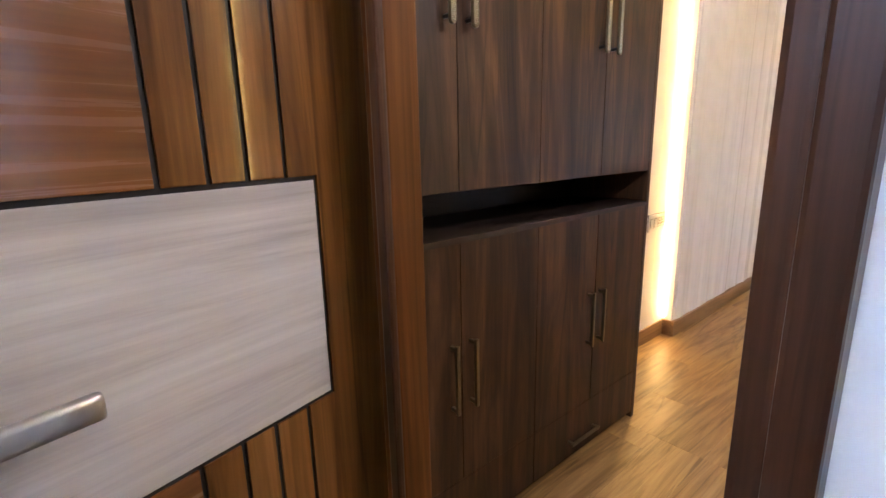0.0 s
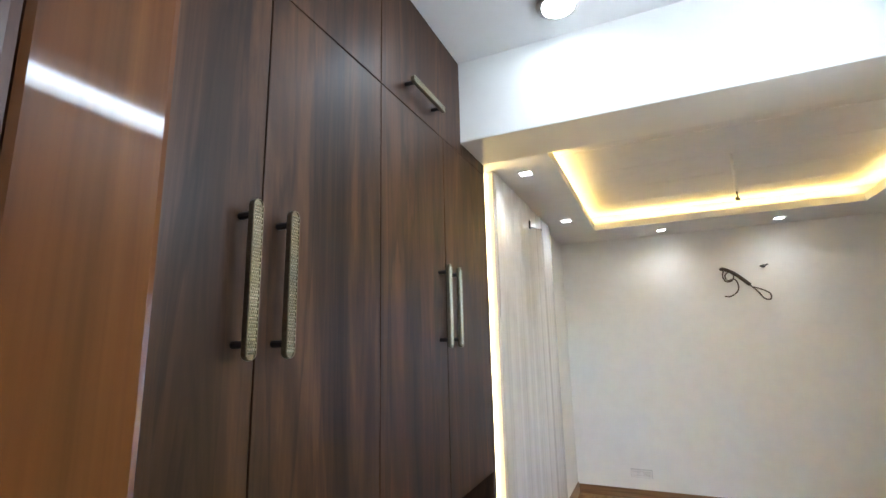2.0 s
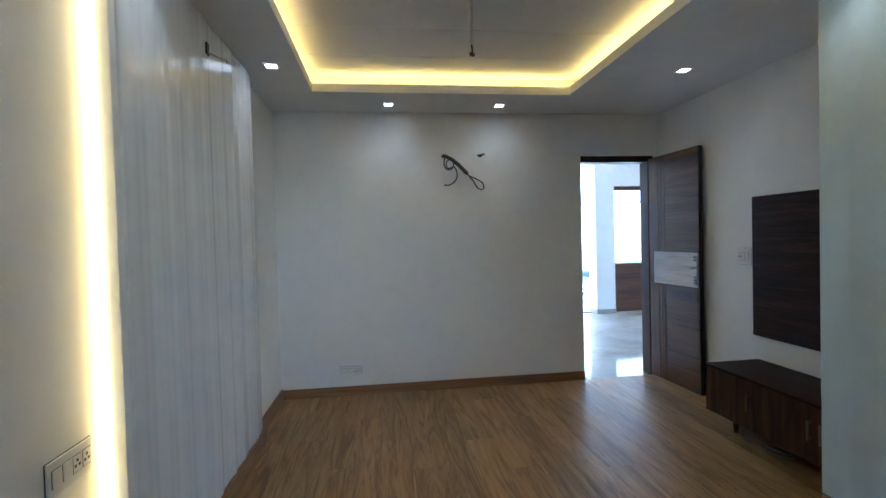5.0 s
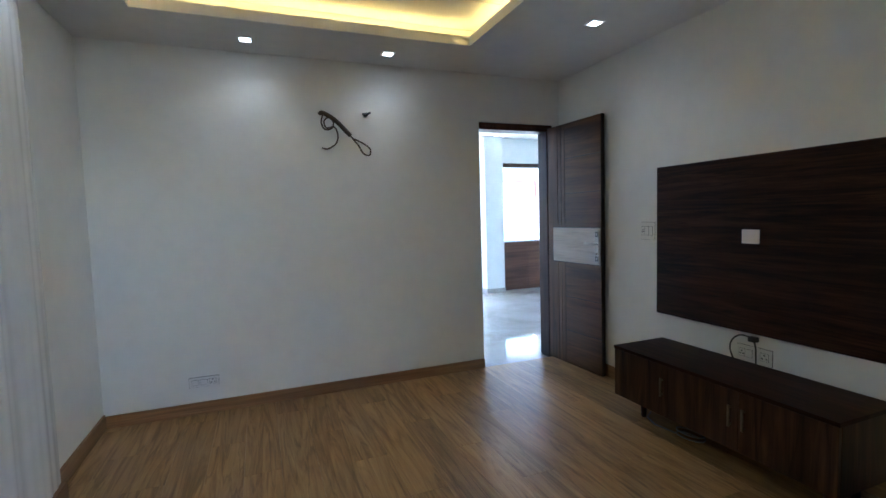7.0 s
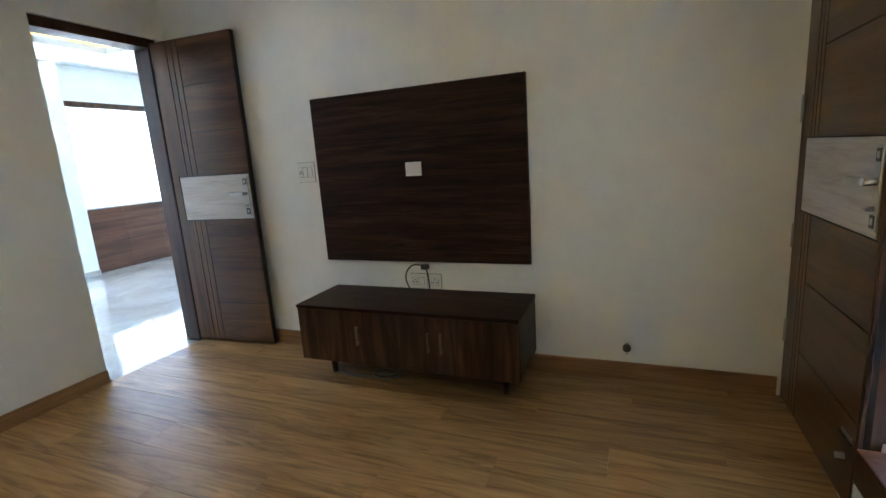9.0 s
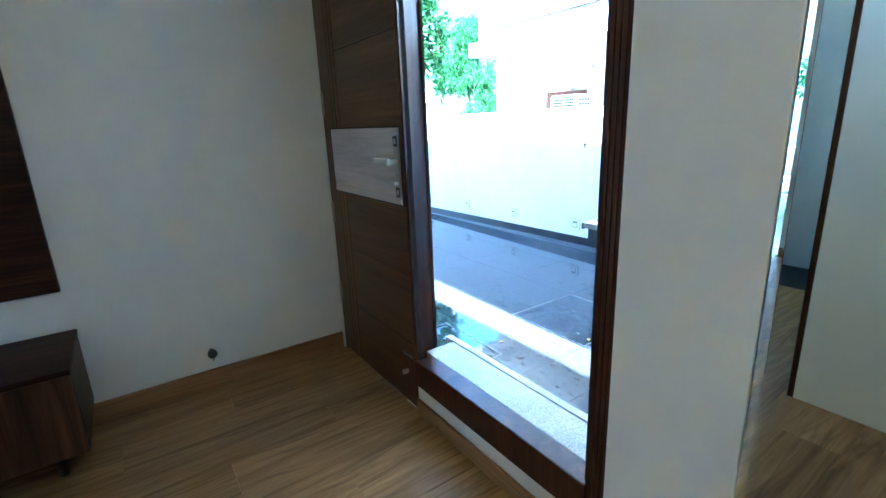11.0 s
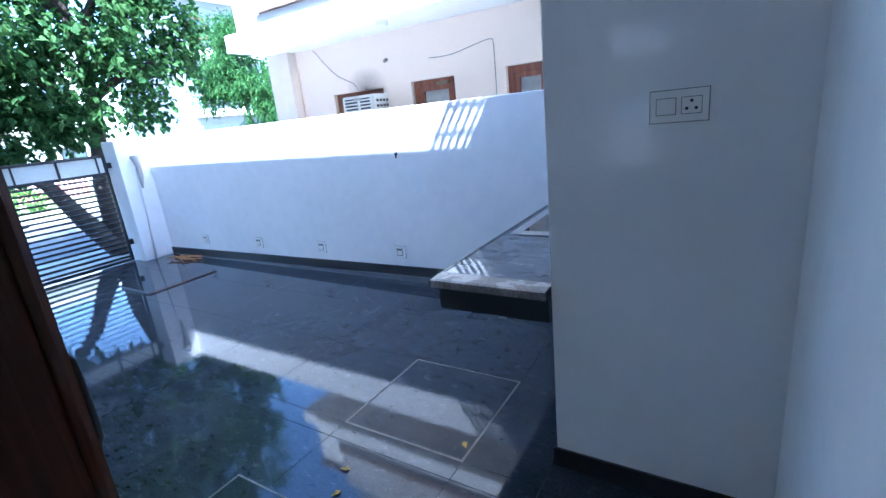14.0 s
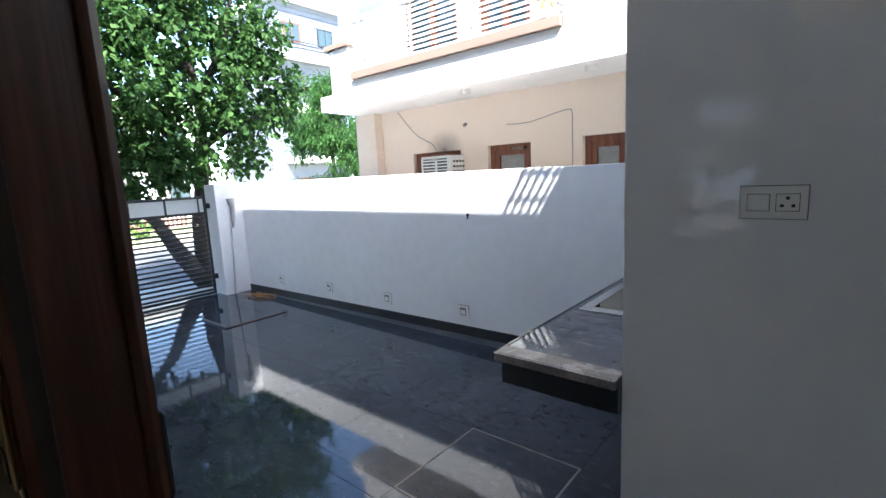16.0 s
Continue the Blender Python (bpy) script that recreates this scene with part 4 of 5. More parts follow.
_bm = bmesh.new()
_ends = [[_bm.verts.new((x, y, z)) for y, z in ((-0.529, PZ), (-0.506, PZ), (-0.515, PZ + up), (-0.529, PZ + up))] for x, up in ((2.2, 0.062), (7.50, 0.0005))]
for _k in range(4):
    _bm.faces.new((_ends[0][_k], _ends[0][(_k + 1) % 4], _ends[1][(_k + 1) % 4], _ends[1][_k]))
_bm.faces.new(_ends[0])
_bm.faces.new(_ends[1])
solid("skirting_wedge", _bm, FLOORGREY, "added wedge under the skirting, toned like the reflecting floor", "baseboard")
solid("utility_wall", boxes((WX, 1.72, -0.53, 1.14, -0.3, 3.0), bevel=0.004), TILEW, "tall polished white tiled wall", "wall")
solid("utility_skirting", boxes((WX, 1.732, 1.141, 1.152, PZ, PZ + 0.085), (1.721, 1.732, 0.6, 1.141, PZ, PZ + 0.085), bevel=0.002), GRANITE_D, "black granite skirting", "baseboard")
solid("porch_side_wall", boxes((1.0005, 1.006, 1.141, 2.36, PZ, 2.19), (1.0005, 1.006, 1.141, 2.36, 2.51, 3.0)), PORCHW, "white painted side wall by the window", "wall")
plate("switch_plate", "white switch and three-pin socket plate on the tiled wall", 1.25, 1.40, 1.153, 1.241, 'y', 1.14, 1, 1, 1, swap=True)
wall_y("porch_house_wall", 2.74, 7.7, 2.36, 2.60, -0.3, 3.0, [], PORCHW, "white house wall along the porch")
solid("porch_roof", boxes((0.66, 6.9, 0.745, 2.9, 3.4, 3.55), (0.66, 1.385, -0.60, 0.745, 3.4, 3.55), (0.66, 0.74, -0.60, 2.9, 2.99, 3.4), bevel=0.01), PORCHW, "white concrete porch roof", "roof")
solid("upper_storey", boxes((-1.2, 6.9, 2.9, 6.6, 3.0, 6.0)), PORCHW, "plain upper storey over the rooms", "wall")
tr = thing("roof_grille", "white slatted roof grille at the porch corner", "grille", (1.7, 0.5, 3.45))
for k in range(6):
    part("bar", boxes((1.400 + k * 0.07, 1.424 + k * 0.07, 0.42, 0.744, 3.43, 3.46)), PORCHW, tr)
for k in range(3):
    part("cross_bar", boxes((1.386, 1.775, 0.45 + k * 0.10, 0.468 + k * 0.10, 3.461, 3.48)), PORCHW, tr)


NOSING = stone("brownish_stone_nosing", (0.19, 0.165, 0.15), (0.27, 0.24, 0.22), (0.34, 0.305, 0.28), 9, 0.25)
SINKST = plain("bright_sink_steel", (0.62, 0.62, 0.62), 0.22, 1.0, 0.04, 6)


def counter():
    ob = thing("wash_counter", "speckled granite wash counter with a dark apron", "counter", (1.96, 0.3, PZ))
    x0, x1, y0, y1, zt = 1.722, 2.20, -0.515, 1.19, 0.60
    sx0, sx1, sy0, sy1 = 1.76, 2.13, -0.12, 0.42
    part("top", pierced(x0, x1, y0, y1, [(sx0, sx1, sy0, sy1)], lambda u, v, k: (u, v, (zt - 0.03, zt)[k])), COUNTER, ob)
    part("front_edging", boxes((x0, x1 + 0.002, y1 - 0.085, y1 + 0.002, zt + 0.0005, zt + 0.006), (x0, x1 + 0.003, y1, y1 + 0.012, zt - 0.028, zt + 0.004), bevel=0.002), NOSING, ob, "brownish stone nosing")
    part("back_edging", boxes((x1 + 0.0005, x1 + 0.014, y0, y1 + 0.012, zt - 0.035, zt + 0.003), bevel=0.002), GRANITE, ob)
    part("apron", boxes((x0, x1 - 0.012, y1 - 0.05, y1 - 0.02, zt - 0.128, zt - 0.031), (x1 - 0.042, x1 - 0.012, y0, y1 - 0.05, zt - 0.128, zt - 0.031), bevel=0.002), GRANITE_D, ob, "black granite apron")
    bm = bmesh.new()
    cuboid(bm, sx0 - 0.03, sx0 + 0.025, sy0 - 0.03, sy1 + 0.06, zt + 0.001, zt + 0.007, bevel=0.002)
    cuboid(bm, sx1 - 0.015, sx1 + 0.035, sy0 - 0.03, sy1 + 0.06, zt + 0.001, zt + 0.007, bevel=0.002)
    cuboid(bm, sx0 + 0.025, sx1 - 0.015, sy0 - 0.03, sy0 + 0.02, zt + 0.001, zt + 0.007, bevel=0.002)
    cuboid(bm, sx0 + 0.025, sx1 - 0.015, sy1 - 0.01, sy1 + 0.06, zt + 0.001, zt + 0.007, bevel=0.002)
    s = part("sink_rim", bm, SINKST, ob, "brushed steel sink rim")
    bm = bmesh.new()
    n = 28
    rings = []
    cx, cy, ax, ay = (sx0 + sx1) / 2 + 0.005, (sy0 + sy1) / 2 + 0.005, (sx1 - sx0) / 2 - 0.018, (sy1 - sy0) / 2 - 0.012
    for f, z in ((1.0, zt + 0.004), (0.97, zt - 0.02), (0.9, zt - 0.10), (0.7, zt - 0.15), (0.1, zt - 0.16)):
        ring = []
        for k in range(n):
            a = 2 * math.pi * k / n
            c, d = math.cos(a), math.sin(a)
            e = 0.45
            ring.append(bm.verts.new((cx + ax * f * math.copysign(abs(c) ** e, c), cy + ay * f * math.copysign(abs(d) ** e, d), z)))
        rings.append(ring)
    for p, q in zip(rings, rings[1:]):
        for k in range(n):
            bm.faces.new((p[k], p[(k + 1) % n], q[(k + 1) % n], q[k]))
    bm.faces.new(rings[-1])
    part("bowl", bm, STEEL, s, "", True)


counter()


def step_light(x, z):
    ob = thing("step_light", "small square steel step light low on the wall", "step light", (x, -0.52, 0.06), "step lights")
    part("frame", boxes((x - 0.055, x + 0.055, -0.529, -0.518, z - 0.055, z + 0.055), bevel=0.003), PLAST, ob)
    part("recess", boxes((x - 0.033, x + 0.033, -0.5178, -0.5168, z - 0.034, z + 0.034)), RIM, ob)
    part("shadow_gap", boxes((x - 0.058, x + 0.058, -0.5295, -0.527, z - 0.058, z + 0.058)), DARKST, ob)
    part("lens", boxes((x - 0.026, x + 0.026, -0.5166, -0.513, z - 0.027, z + 0.016), bevel=0.002), PLAST, ob)
    return ob


for _x, _z in ((3.69, 0.095), (4.68, 0.085), (5.66, 0.078), (6.68, 0.062)):
    step_light(_x, _z)
solid("wall_stub", tubes(([(3.6, -0.535, 0.965), (3.6, -0.515, 0.965)], 0.013), ([(3.6, -0.52, 0.96), (3.6, -0.515, 0.93)], 0.007)), BLACK, "dark cable stub in the wall", "stub", kind="thing")


def cover(name, x0, x1, y0, y1, label):
    ob = thing(name, label, "manhole cover", ((x0 + x1) / 2, (y0 + y1) / 2, PZ), "chamber covers")
    w = 0.008
    part("rim", boxes((x0, x1, y0, y0 + w, PZ - 0.014, PZ + 0.0025), (x0, x1, y1 - w, y1, PZ - 0.014, PZ + 0.0025), (x0, x0 + w, y0 + w, y1 - w, PZ - 0.014, PZ + 0.0025), (x1 - w, x1, y0 + w, y1 - w, PZ - 0.014, PZ + 0.0025)), RIM, ob, "worn metal rim")
    part("slab", boxes((x0 + w + 0.003, x1 - w - 0.003, y0 + w + 0.003, y1 - w - 0.003, PZ - 0.014, PZ + 0.001), bevel=0.0015), GRANITE, ob)


cover("chamber_cover", 2.083, 2.75, 0.64, 1.292, "square granite chamber cover with a metal rim")
cover("chamber_cover", 2.33, 2.94, 1.76, 2.34, "square granite chamber cover with a metal rim")
lid = thing("angle_iron", "rusty angle iron lying on the porch floor", "angle iron", (6.1, 0.3, PZ))
RUST = plain("rusty_iron", (0.10, 0.055, 0.035), 0.7, 0.0, 0.5, 60)
part("bar", boxes((6.0, 6.02, -0.15, 0.56, PZ + 0.001, PZ + 0.012), bevel=0.002), RUST, lid)
part("bar", boxes((6.02, 6.58, 0.54, 0.555, PZ + 0.001, PZ + 0.02), bevel=0.002), DARKST, lid)
twigs = thing("twig_bundle", "bundle of dry orange-brown twigs", "twigs", (6.97, -0.4, PZ))
TWIG = plain("dry_twig", (0.34, 0.17, 0.06), 0.8)
_r = random.Random(8)
for k in range(14):
    a = _r.uniform(-0.5, 0.5)
    cx, cy = 6.97 + _r.uniform(-.1, .1), -0.36 + _r.uniform(-.06, .06)
    part("twig", tubes(([(cx - 0.2 * math.cos(a), cy - 0.2 * math.sin(a), PZ + 0.008 + k * .002), (cx, cy + .01, PZ + 0.014 + k * .002), (cx + 0.2 * math.cos(a), cy + 0.2 * math.sin(a), PZ + 0.009 + k * .002)], 0.005), sides=5), TWIG, twigs)
YEL = plain("yellow_leaf", (0.55, 0.36, 0.05), 0.6)
for k, (x, y, a) in enumerate(((2.52, 1.54, 20), (2.46, 1.66, 70), (2.12, 1.2, 130))):
    bm = bmesh.new()
    v = [bm.verts.new(p) for p in ((-0.025, 0, 0.003), (-0.008, -0.013, 0.006), (0.025, 0, 0.004), (-0.008, 0.013, 0.008))]
    bm.faces.new((v[0], v[1], v[2]))
    bm.faces.new((v[0], v[2], v[3]))
    lf = solid("fallen_leaf", bm, YEL, "small fallen yellow leaf on the porch", "leaf", kind="thing", group="fallen leaves")
    lf.matrix_basis = pose(x, y, PZ + 0.001, 0, 0, a)


def gate():
    X = 7.72
    for y0, y1, side in ((-0.13, 0.885, 0), (0.915, 1.93, 1)):
        ob = thing("gate_leaf", "black iron gate leaf with pale top panels and level slats", "gate", (X, (y0 + y1) / 2, PZ), "gate leaves")
        f = 0.035
        zb, zp, zt = -0.155, 0.945, 1.19
        part("stile", boxes((X - 0.02, X + 0.02, y0, y0 + f, zb, zt), bevel=0.003), IRON, ob)
        part("stile", boxes((X - 0.02, X + 0.02, y1 - f, y1, zb, zt), bevel=0.003), IRON, ob)
        for z in (zb, zp, zt - f):
            part("rail", boxes((X - 0.018, X + 0.018, y0 + f, y1 - f, z, z + f), bevel=0.003), IRON, ob)
        part("post", boxes((X - 0.015, X + 0.015, (y0 + y1) / 2 - 0.012, (y0 + y1) / 2 + 0.012, zp + f, zt - f)), IRON, ob)
        for a, b in ((y0 + f, (y0 + y1) / 2 - 0.012), ((y0 + y1) / 2 + 0.012, y1 - f)):
            part("infill_panel", boxes((X - 0.004, X + 0.004, a, b, zp + f, zt - f)), PALEP, ob, "pale cream sheet")
        for q in (y0 + 0.10, y1 - 0.10):
            part("upright", boxes((X - 0.014, X + 0.014, q - 0.009, q + 0.009, zp + f, zt - f)), IRON, ob)
        if side:
            part("latch_bar", tubes(([(X - 0.03, 0.80, 0.52), (X - 0.03, 1.06, 0.52)], 0.012)), IRON, ob)
        n = 17
        for k in range(n):
            z = zb + f + (zp - zb - f) * (k + 0.5) / n
            h = 0.017 if k > 5 else 0.02
            part("slat", boxes((X - 0.01, X + 0.01, y0 + f, y1 - f, z - h, z + h * .35)), IRON, ob)
        for z in (0.05, 1.02):
            yy = y0 - 0.02 if not side else y1 + 0.02
            part("hinge", boxes((X - 0.035, X + 0.025, yy - 0.03, yy + 0.03, z, z + 0.07), bevel=0.006), IRON, ob)
    for y0, y1 in ((-0.53, -0.17), (1.98, 2.35)):
        solid("gate_pier", boxes((7.5, 7.80, y0, y1, -0.6, 1.335), bevel=0.008), PORCHW, "white plastered gate pier", "pier")
    p = thing("drain_pipe", "thin white pipe with a grey rag tied on", "pipe", (7.47, -0.32, PZ))
    part("pipe", tubes(([(7.47, -0.28, PZ), (7.475, -0.33, 0.55), (7.48, -0.36, 1.12)], 0.014)), PLAST, p, "", True)
    bm = bmesh.new()
    tube(bm, [(7.47, -0.36, 1.14), (7.46, -0.37, 1.02), (7.45, -0.36, 0.88), (7.462, -0.35, 0.74)], 0.05, 9, 0.015)
    for v in bm.verts:
        v.co += Vector((noise.noise(v.co * 14), noise.noise(v.co * 14 + Vector((3, 1, 2))), 0)) * 0.03
    part("rag", bm, plain("grey_cloth", (0.42, 0.40, 0.38), 0.9), p, "hanging grey rag", True)


PALEP = plain("pale_cream_sheet", (0.62, 0.64, 0.60), 0.5)
gate()

# ---- outside the gate ----
GRASSM, _nt, _n, _l, _b = nodes_of("street_ground")
_t = noise_node(_nt, 0.9, 7, 0.6)
_c = ramp(_nt, _t.outputs[0], [(0.35, (0.16, 0.20, 0.06)), (0.5, (0.30, 0.28, 0.15)), (0.62, (0.42, 0.38, 0.30))])
_l.new(_c.outputs[0], _b.inputs["Base Color"])
_b.inputs["Roughness"].default_value = 0.95
ASPH = paint("road_asphalt", (0.10, 0.10, 0.105), 0.85, 0.2, 90, 0.4)
PAVE = paint("sunlit_concrete", (0.42, 0.41, 0.39), 0.85, 0.2, 60, 0.3)
_bm = bmesh.new()
_v = [_bm.verts.new(p) for p in ((-300, -400, -0.62), (500, -400, -0.62), (500, 400, -0.62), (-300, 400, -0.62))]
_bm.faces.new(_v)
solid("ground", _bm, GRASSM, "patchy dry grass and earth", "ground")
solid("pavement", boxes((7.75, 9.6, -8, 12, -0.62, -0.24)), PAVE, "sunlit concrete apron outside the gate", "pavement")
solid("road", boxes((9.6, 15.5, -60, 60, -0.62, -0.40)), ASPH, "grey asphalt street", "road")
solid("park_kerb", boxes((15.5, 15.8, -60, 60, -0.62, -0.26), bevel=0.02), PAVE, "concrete kerb of the park", "kerb")
# Unseen yard surface, made pale to bounce light up the neighbour's wall.
YARD = paint("light_bouncing_yard", (0.66, 0.63, 0.58), 0.7, 0.12, 60, 0.2)
solid("neighbour_yard", boxes((-3, 7.9, -1.6, -0.75, -0.62, -0.35)), YARD, "narrow side yard, paled to bounce light onto the house", "ground")

BARK = paint("tree_bark", (0.09, 0.07, 0.055), 0.95, 0.4, 30, 0.8)


def leaf_mat(name, c0, c1):
    m, nt, n, l, b = nodes_of(name)
    g = n.new("ShaderNodeNewGeometry")
    c = ramp(nt, g.outputs["Random Per Island"], [(0.0, c0), (1.0, c1)])
    l.new(c.outputs[0], b.inputs["Base Color"])
    b.inputs["Roughness"].default_value = 0.65
    b.inputs["Specular IOR Level"].default_value = 0.18
    tr_ = n.new("ShaderNodeBsdfTranslucent")
    l.new(c.outputs[0], tr_.inputs["Color"])
    mx = n.new("ShaderNodeMixShader")
    mx.inputs[0].default_value = 0.4
    l.new(b.outputs[0], mx.inputs[1])
    l.new(tr_.outputs[0], mx.inputs[2])
    l.new(mx.outputs[0], n["Material Output"].inputs["Surface"])
    return m


def foliage(name, clumps, count, size, material, parent, seed, droop=0.3, slim=0.5, gap=-0.12, spray=7):
    """Leaves grow in small sprays of a twig each, thinned where a slow noise opens gaps."""
    rng = np.random.default_rng(seed)
    vs, fs = [], []
    w = np.array([c[3] ** 2 for c in clumps])
    w = w / w.sum()
    which = rng.choice(len(clumps), count // spray, p=w)
    for i in which:
        cx, cy, cz, r, sq = clumps[i]
        d = rng.normal(size=3)
        d /= np.linalg.norm(d)
        q = r * (0.35 + 0.8 * rng.random() ** 0.8)
        root = np.array((cx, cy, cz)) + d * q * np.array((1, 1, sq))
        if noise.noise(Vector(root * 1.9)) * 0.8 + 0.6 * noise.noise(Vector(root * 5.2)) < gap:
            continue
        twig = rng.normal(size=3) * 0.5 + d
        twig[2] -= droop * 0.6
        twig /= np.linalg.norm(twig)
        reach = size * 2.4
        for j in range(spray):
            p = root + twig * reach * (j / spray - 0.3) + rng.normal(size=3) * size * 0.18
            a = rng.normal(size=3) * 0.55 + twig * 0.5
            a[2] -= droop
            a /= np.linalg.norm(a)
            s = np.cross(a, rng.normal(size=3) * 0.45 + np.array((0, 0, 1)))
            s /= max(np.linalg.norm(s), 1e-6)
            nn = np.cross(s, a)
            L = size * (0.55 + 0.75 * rng.random())
            W = L * slim
            k = len(vs)
            for u, v, h in ((0, 0, 0), (0.35, -0.5, 0.08), (0.75, -0.32, 0.02), (1.0, 0, -0.1), (0.75, 0.32, 0.02), (0.35, 0.5, 0.08)):
                vs.append(tuple(p + a * L * u + s * W * v + nn * L * h))
            fs += [(k, k + 1, k + 2, k + 3), (k, k + 3, k + 4, k + 5)]
    me = bpy.data.meshes.new(name)
    me.from_pydata(vs, [], fs)
    me.materials.append(material)
    ob = new(name, me)
    ob.parent = parent
    ob.matrix_parent_inverse = WORLD[parent].inverted()
    WORLD[ob] = Matrix()
    return ob


def street_tree():
    ob = thing("street_tree", "broad leafy street tree outside the gate", "tree", (8.75, -0.2, -0.24))
    bm = bmesh.new()
    tube(bm, [(8.75, -0.46, -0.4), (8.74, -0.44, 0.1), (8.74, -0.45, 0.8), (8.78, -0.62, 1.6), (8.8, -0.7, 2.4), (8.8, -0.6, 3.4), (8.9, -0.4, 4.6)], 0.15, 10, 0.04)
    part("trunk", bm, BARK, ob, "", True)
    limbs = (((8.74, -0.42, -0.15), (8.75, -0.11, 0.34), (8.76, 0.16, 0.86), (8.85, 0.7, 1.5), (9.0, 1.4, 2.2)), ((8.78, -0.62, 1.6), (8.6, 0.0, 2.2), (8.5, 0.8, 2.9), (8.5, 1.6, 3.6)),
             ((8.8, -0.7, 2.2), (9.2, -1.2, 2.8), (9.4, -1.8, 3.3)), ((8.8, -0.65, 2.6), (8.3, -0.9, 3.3), (8.1, -1.0, 4.0)), ((8.8, -0.62, 3.0), (9.3, 0.2, 3.9), (9.6, 0.8, 4.8)), ((8.78, -0.6, 1.9), (8.4, -1.1, 2.3), (8.3, -1.6, 2.4)))
    for k, l in enumerate(limbs):
        bm = bmesh.new()
        tube(bm, l, 0.075 if k else 0.15, 8, 0.02)
        part("limb", bm, BARK, ob, "", True)
    cl = [(8.7, -0.4, 3.4, 1.2, .8), (8.6, 0.9, 3.0, 1.1, .7), (8.8, 2.0, 3.1, 1.1, .8), (8.5, -1.3, 3.0, 0.75, .8), (8.9, 0.3, 4.4, 1.3, .8), (8.8, -1.0, 4.4, 1.0, .8), (9.1, 1.6, 4.4, 1.2, .8),
          (8.5, 0.5, 2.1, 0.6, .55), (8.6, 1.5, 2.0, 0.7, .6), (8.4, -0.9, 2.2, 0.55, .6), (8.6, -1.75, 2.55, 0.4, .8), (9.0, 0.0, 5.6, 1.3, .8), (8.9, 1.2, 5.6, 1.2, .8), (8.4, -0.1, 1.75, 0.45, .5), (8.6, 2.4, 2.1, 0.7, .6), (8.7, 0.9, 1.55, 0.4, .5), (8.3, -1.5, 3.6, 0.6, .8),
          (8.4, 0.2, 1.75, 0.55, .55), (8.5, 1.1, 1.8, 0.6, .55), (8.45, -0.75, 1.75, 0.4, .5), (8.6, 2.0, 1.6, 0.6, .55), (8.5, 0.5, 2.6, 0.9, .7), (8.4, -0.6, 2.7, 0.8, .7), (8.5, 1.6, 2.6, 0.9, .7), (8.7, 3.0, 2.6, 1.0, .8), (8.8, 3.0, 4.0, 1.2, .8)]
    cl += [(8.5, 0.5, 1.45, 0.45, .55), (8.5, -0.15, 1.5, 0.35, .5), (8.5, 1.0, 1.6, 0.55, .6), (8.5, -1.95, 2.85, 0.4, .8), (8.5, -1.7, 2.25, 0.36, .7), (8.5, 0.9, 1.15, 0.42, .55), (8.6, 1.9, 1.1, 0.5, .6), (8.6, 2.7, 1.3, 0.6, .6), (8.4, -1.15, 1.75, 0.42, .6), (8.5, -1.75, 3.2, 0.42, .7), (8.6, 2.9, 1.9, 0.7, .6)]
    foliage("crown", cl, 84000, 0.094, leaf_mat("broad_leaves", (0.026, 0.072, 0.018), (0.085, 0.165, 0.045)), ob, 5, 0.45, 0.72, -0.10)


street_tree()


def feather_tree():
    ob = thing("neem_tree", "light green feathery tree behind the wall", "tree", (13.6, -6.7, -0.6))
    bm = bmesh.new()
    tube(bm, [(13.6, -6.7, -0.6), (13.6, -6.8, 1.5), (13.7, -6.9, 3.6)], 0.12, 8, 0.03)
    part("trunk", bm, BARK, ob, "", True)
    rng = random.Random(11)
    cl = []
    for k in range(64):
        h = rng.uniform(-0.3, 4.3)
        r = 1.55 * (1 - 0.55 * h / 4.3)
        a = rng.uniform(0, 6.28)
        cl.append((13.6 + r * .75 * math.cos(a), -6.85 + r * .75 * math.sin(a), h, rng.uniform(0.35, 0.6), 0.6))
    foliage("crown", cl, 42000, 0.14, leaf_mat("feather_leaves", (0.024, 0.075, 0.020), (0.095, 0.20, 0.05)), ob, 9, 0.55, 0.26, -0.2, 9)


feather_tree()


def bush(x, y, r, seed):
    ob = thing("park_bush", "low green shrub in the park", "shrub", (x, y, -0.6), "park shrubs")
    cl = [(x, y, 0.0, r, .8), (x + .4 * r, y + .7 * r, -0.1, r * .8, .8), (x, y - .8 * r, -0.15, r * .7, .8)]
    foliage("crown", cl, 1100, 0.16, leaf_mat("shrub_leaves", (0.05, 0.13, 0.02), (0.17, 0.30, 0.06)), ob, seed)


for k, (x, y, r) in enumerate(((19, -1.6, .6), (20, 0.4, .7), (21, 2.6, .7), (19.5, 4.6, .6), (22, -3.4, .8), (23, 6.5, .9))):
    bush(x, y, r, 20 + k)



def park_fence():
    ob = thing("park_fence", "low faded red picket fence across the park", "fence", (26, 1.0, -0.6))
    FADED = plain("faded_red_paint", (0.30, 0.12, 0.09), 0.7)
    for z in (-0.25, 0.18):
        part("rail", boxes((25.97, 26.0, -7.0, 9.0, z, z + 0.08)), FADED, ob)
    for k in range(80):
        y = -7.0 + k * 0.2
        part("picket", boxes((26.0, 26.03, y, y + 0.11, -0.6, 0.36)), FADED, ob)


park_fence()

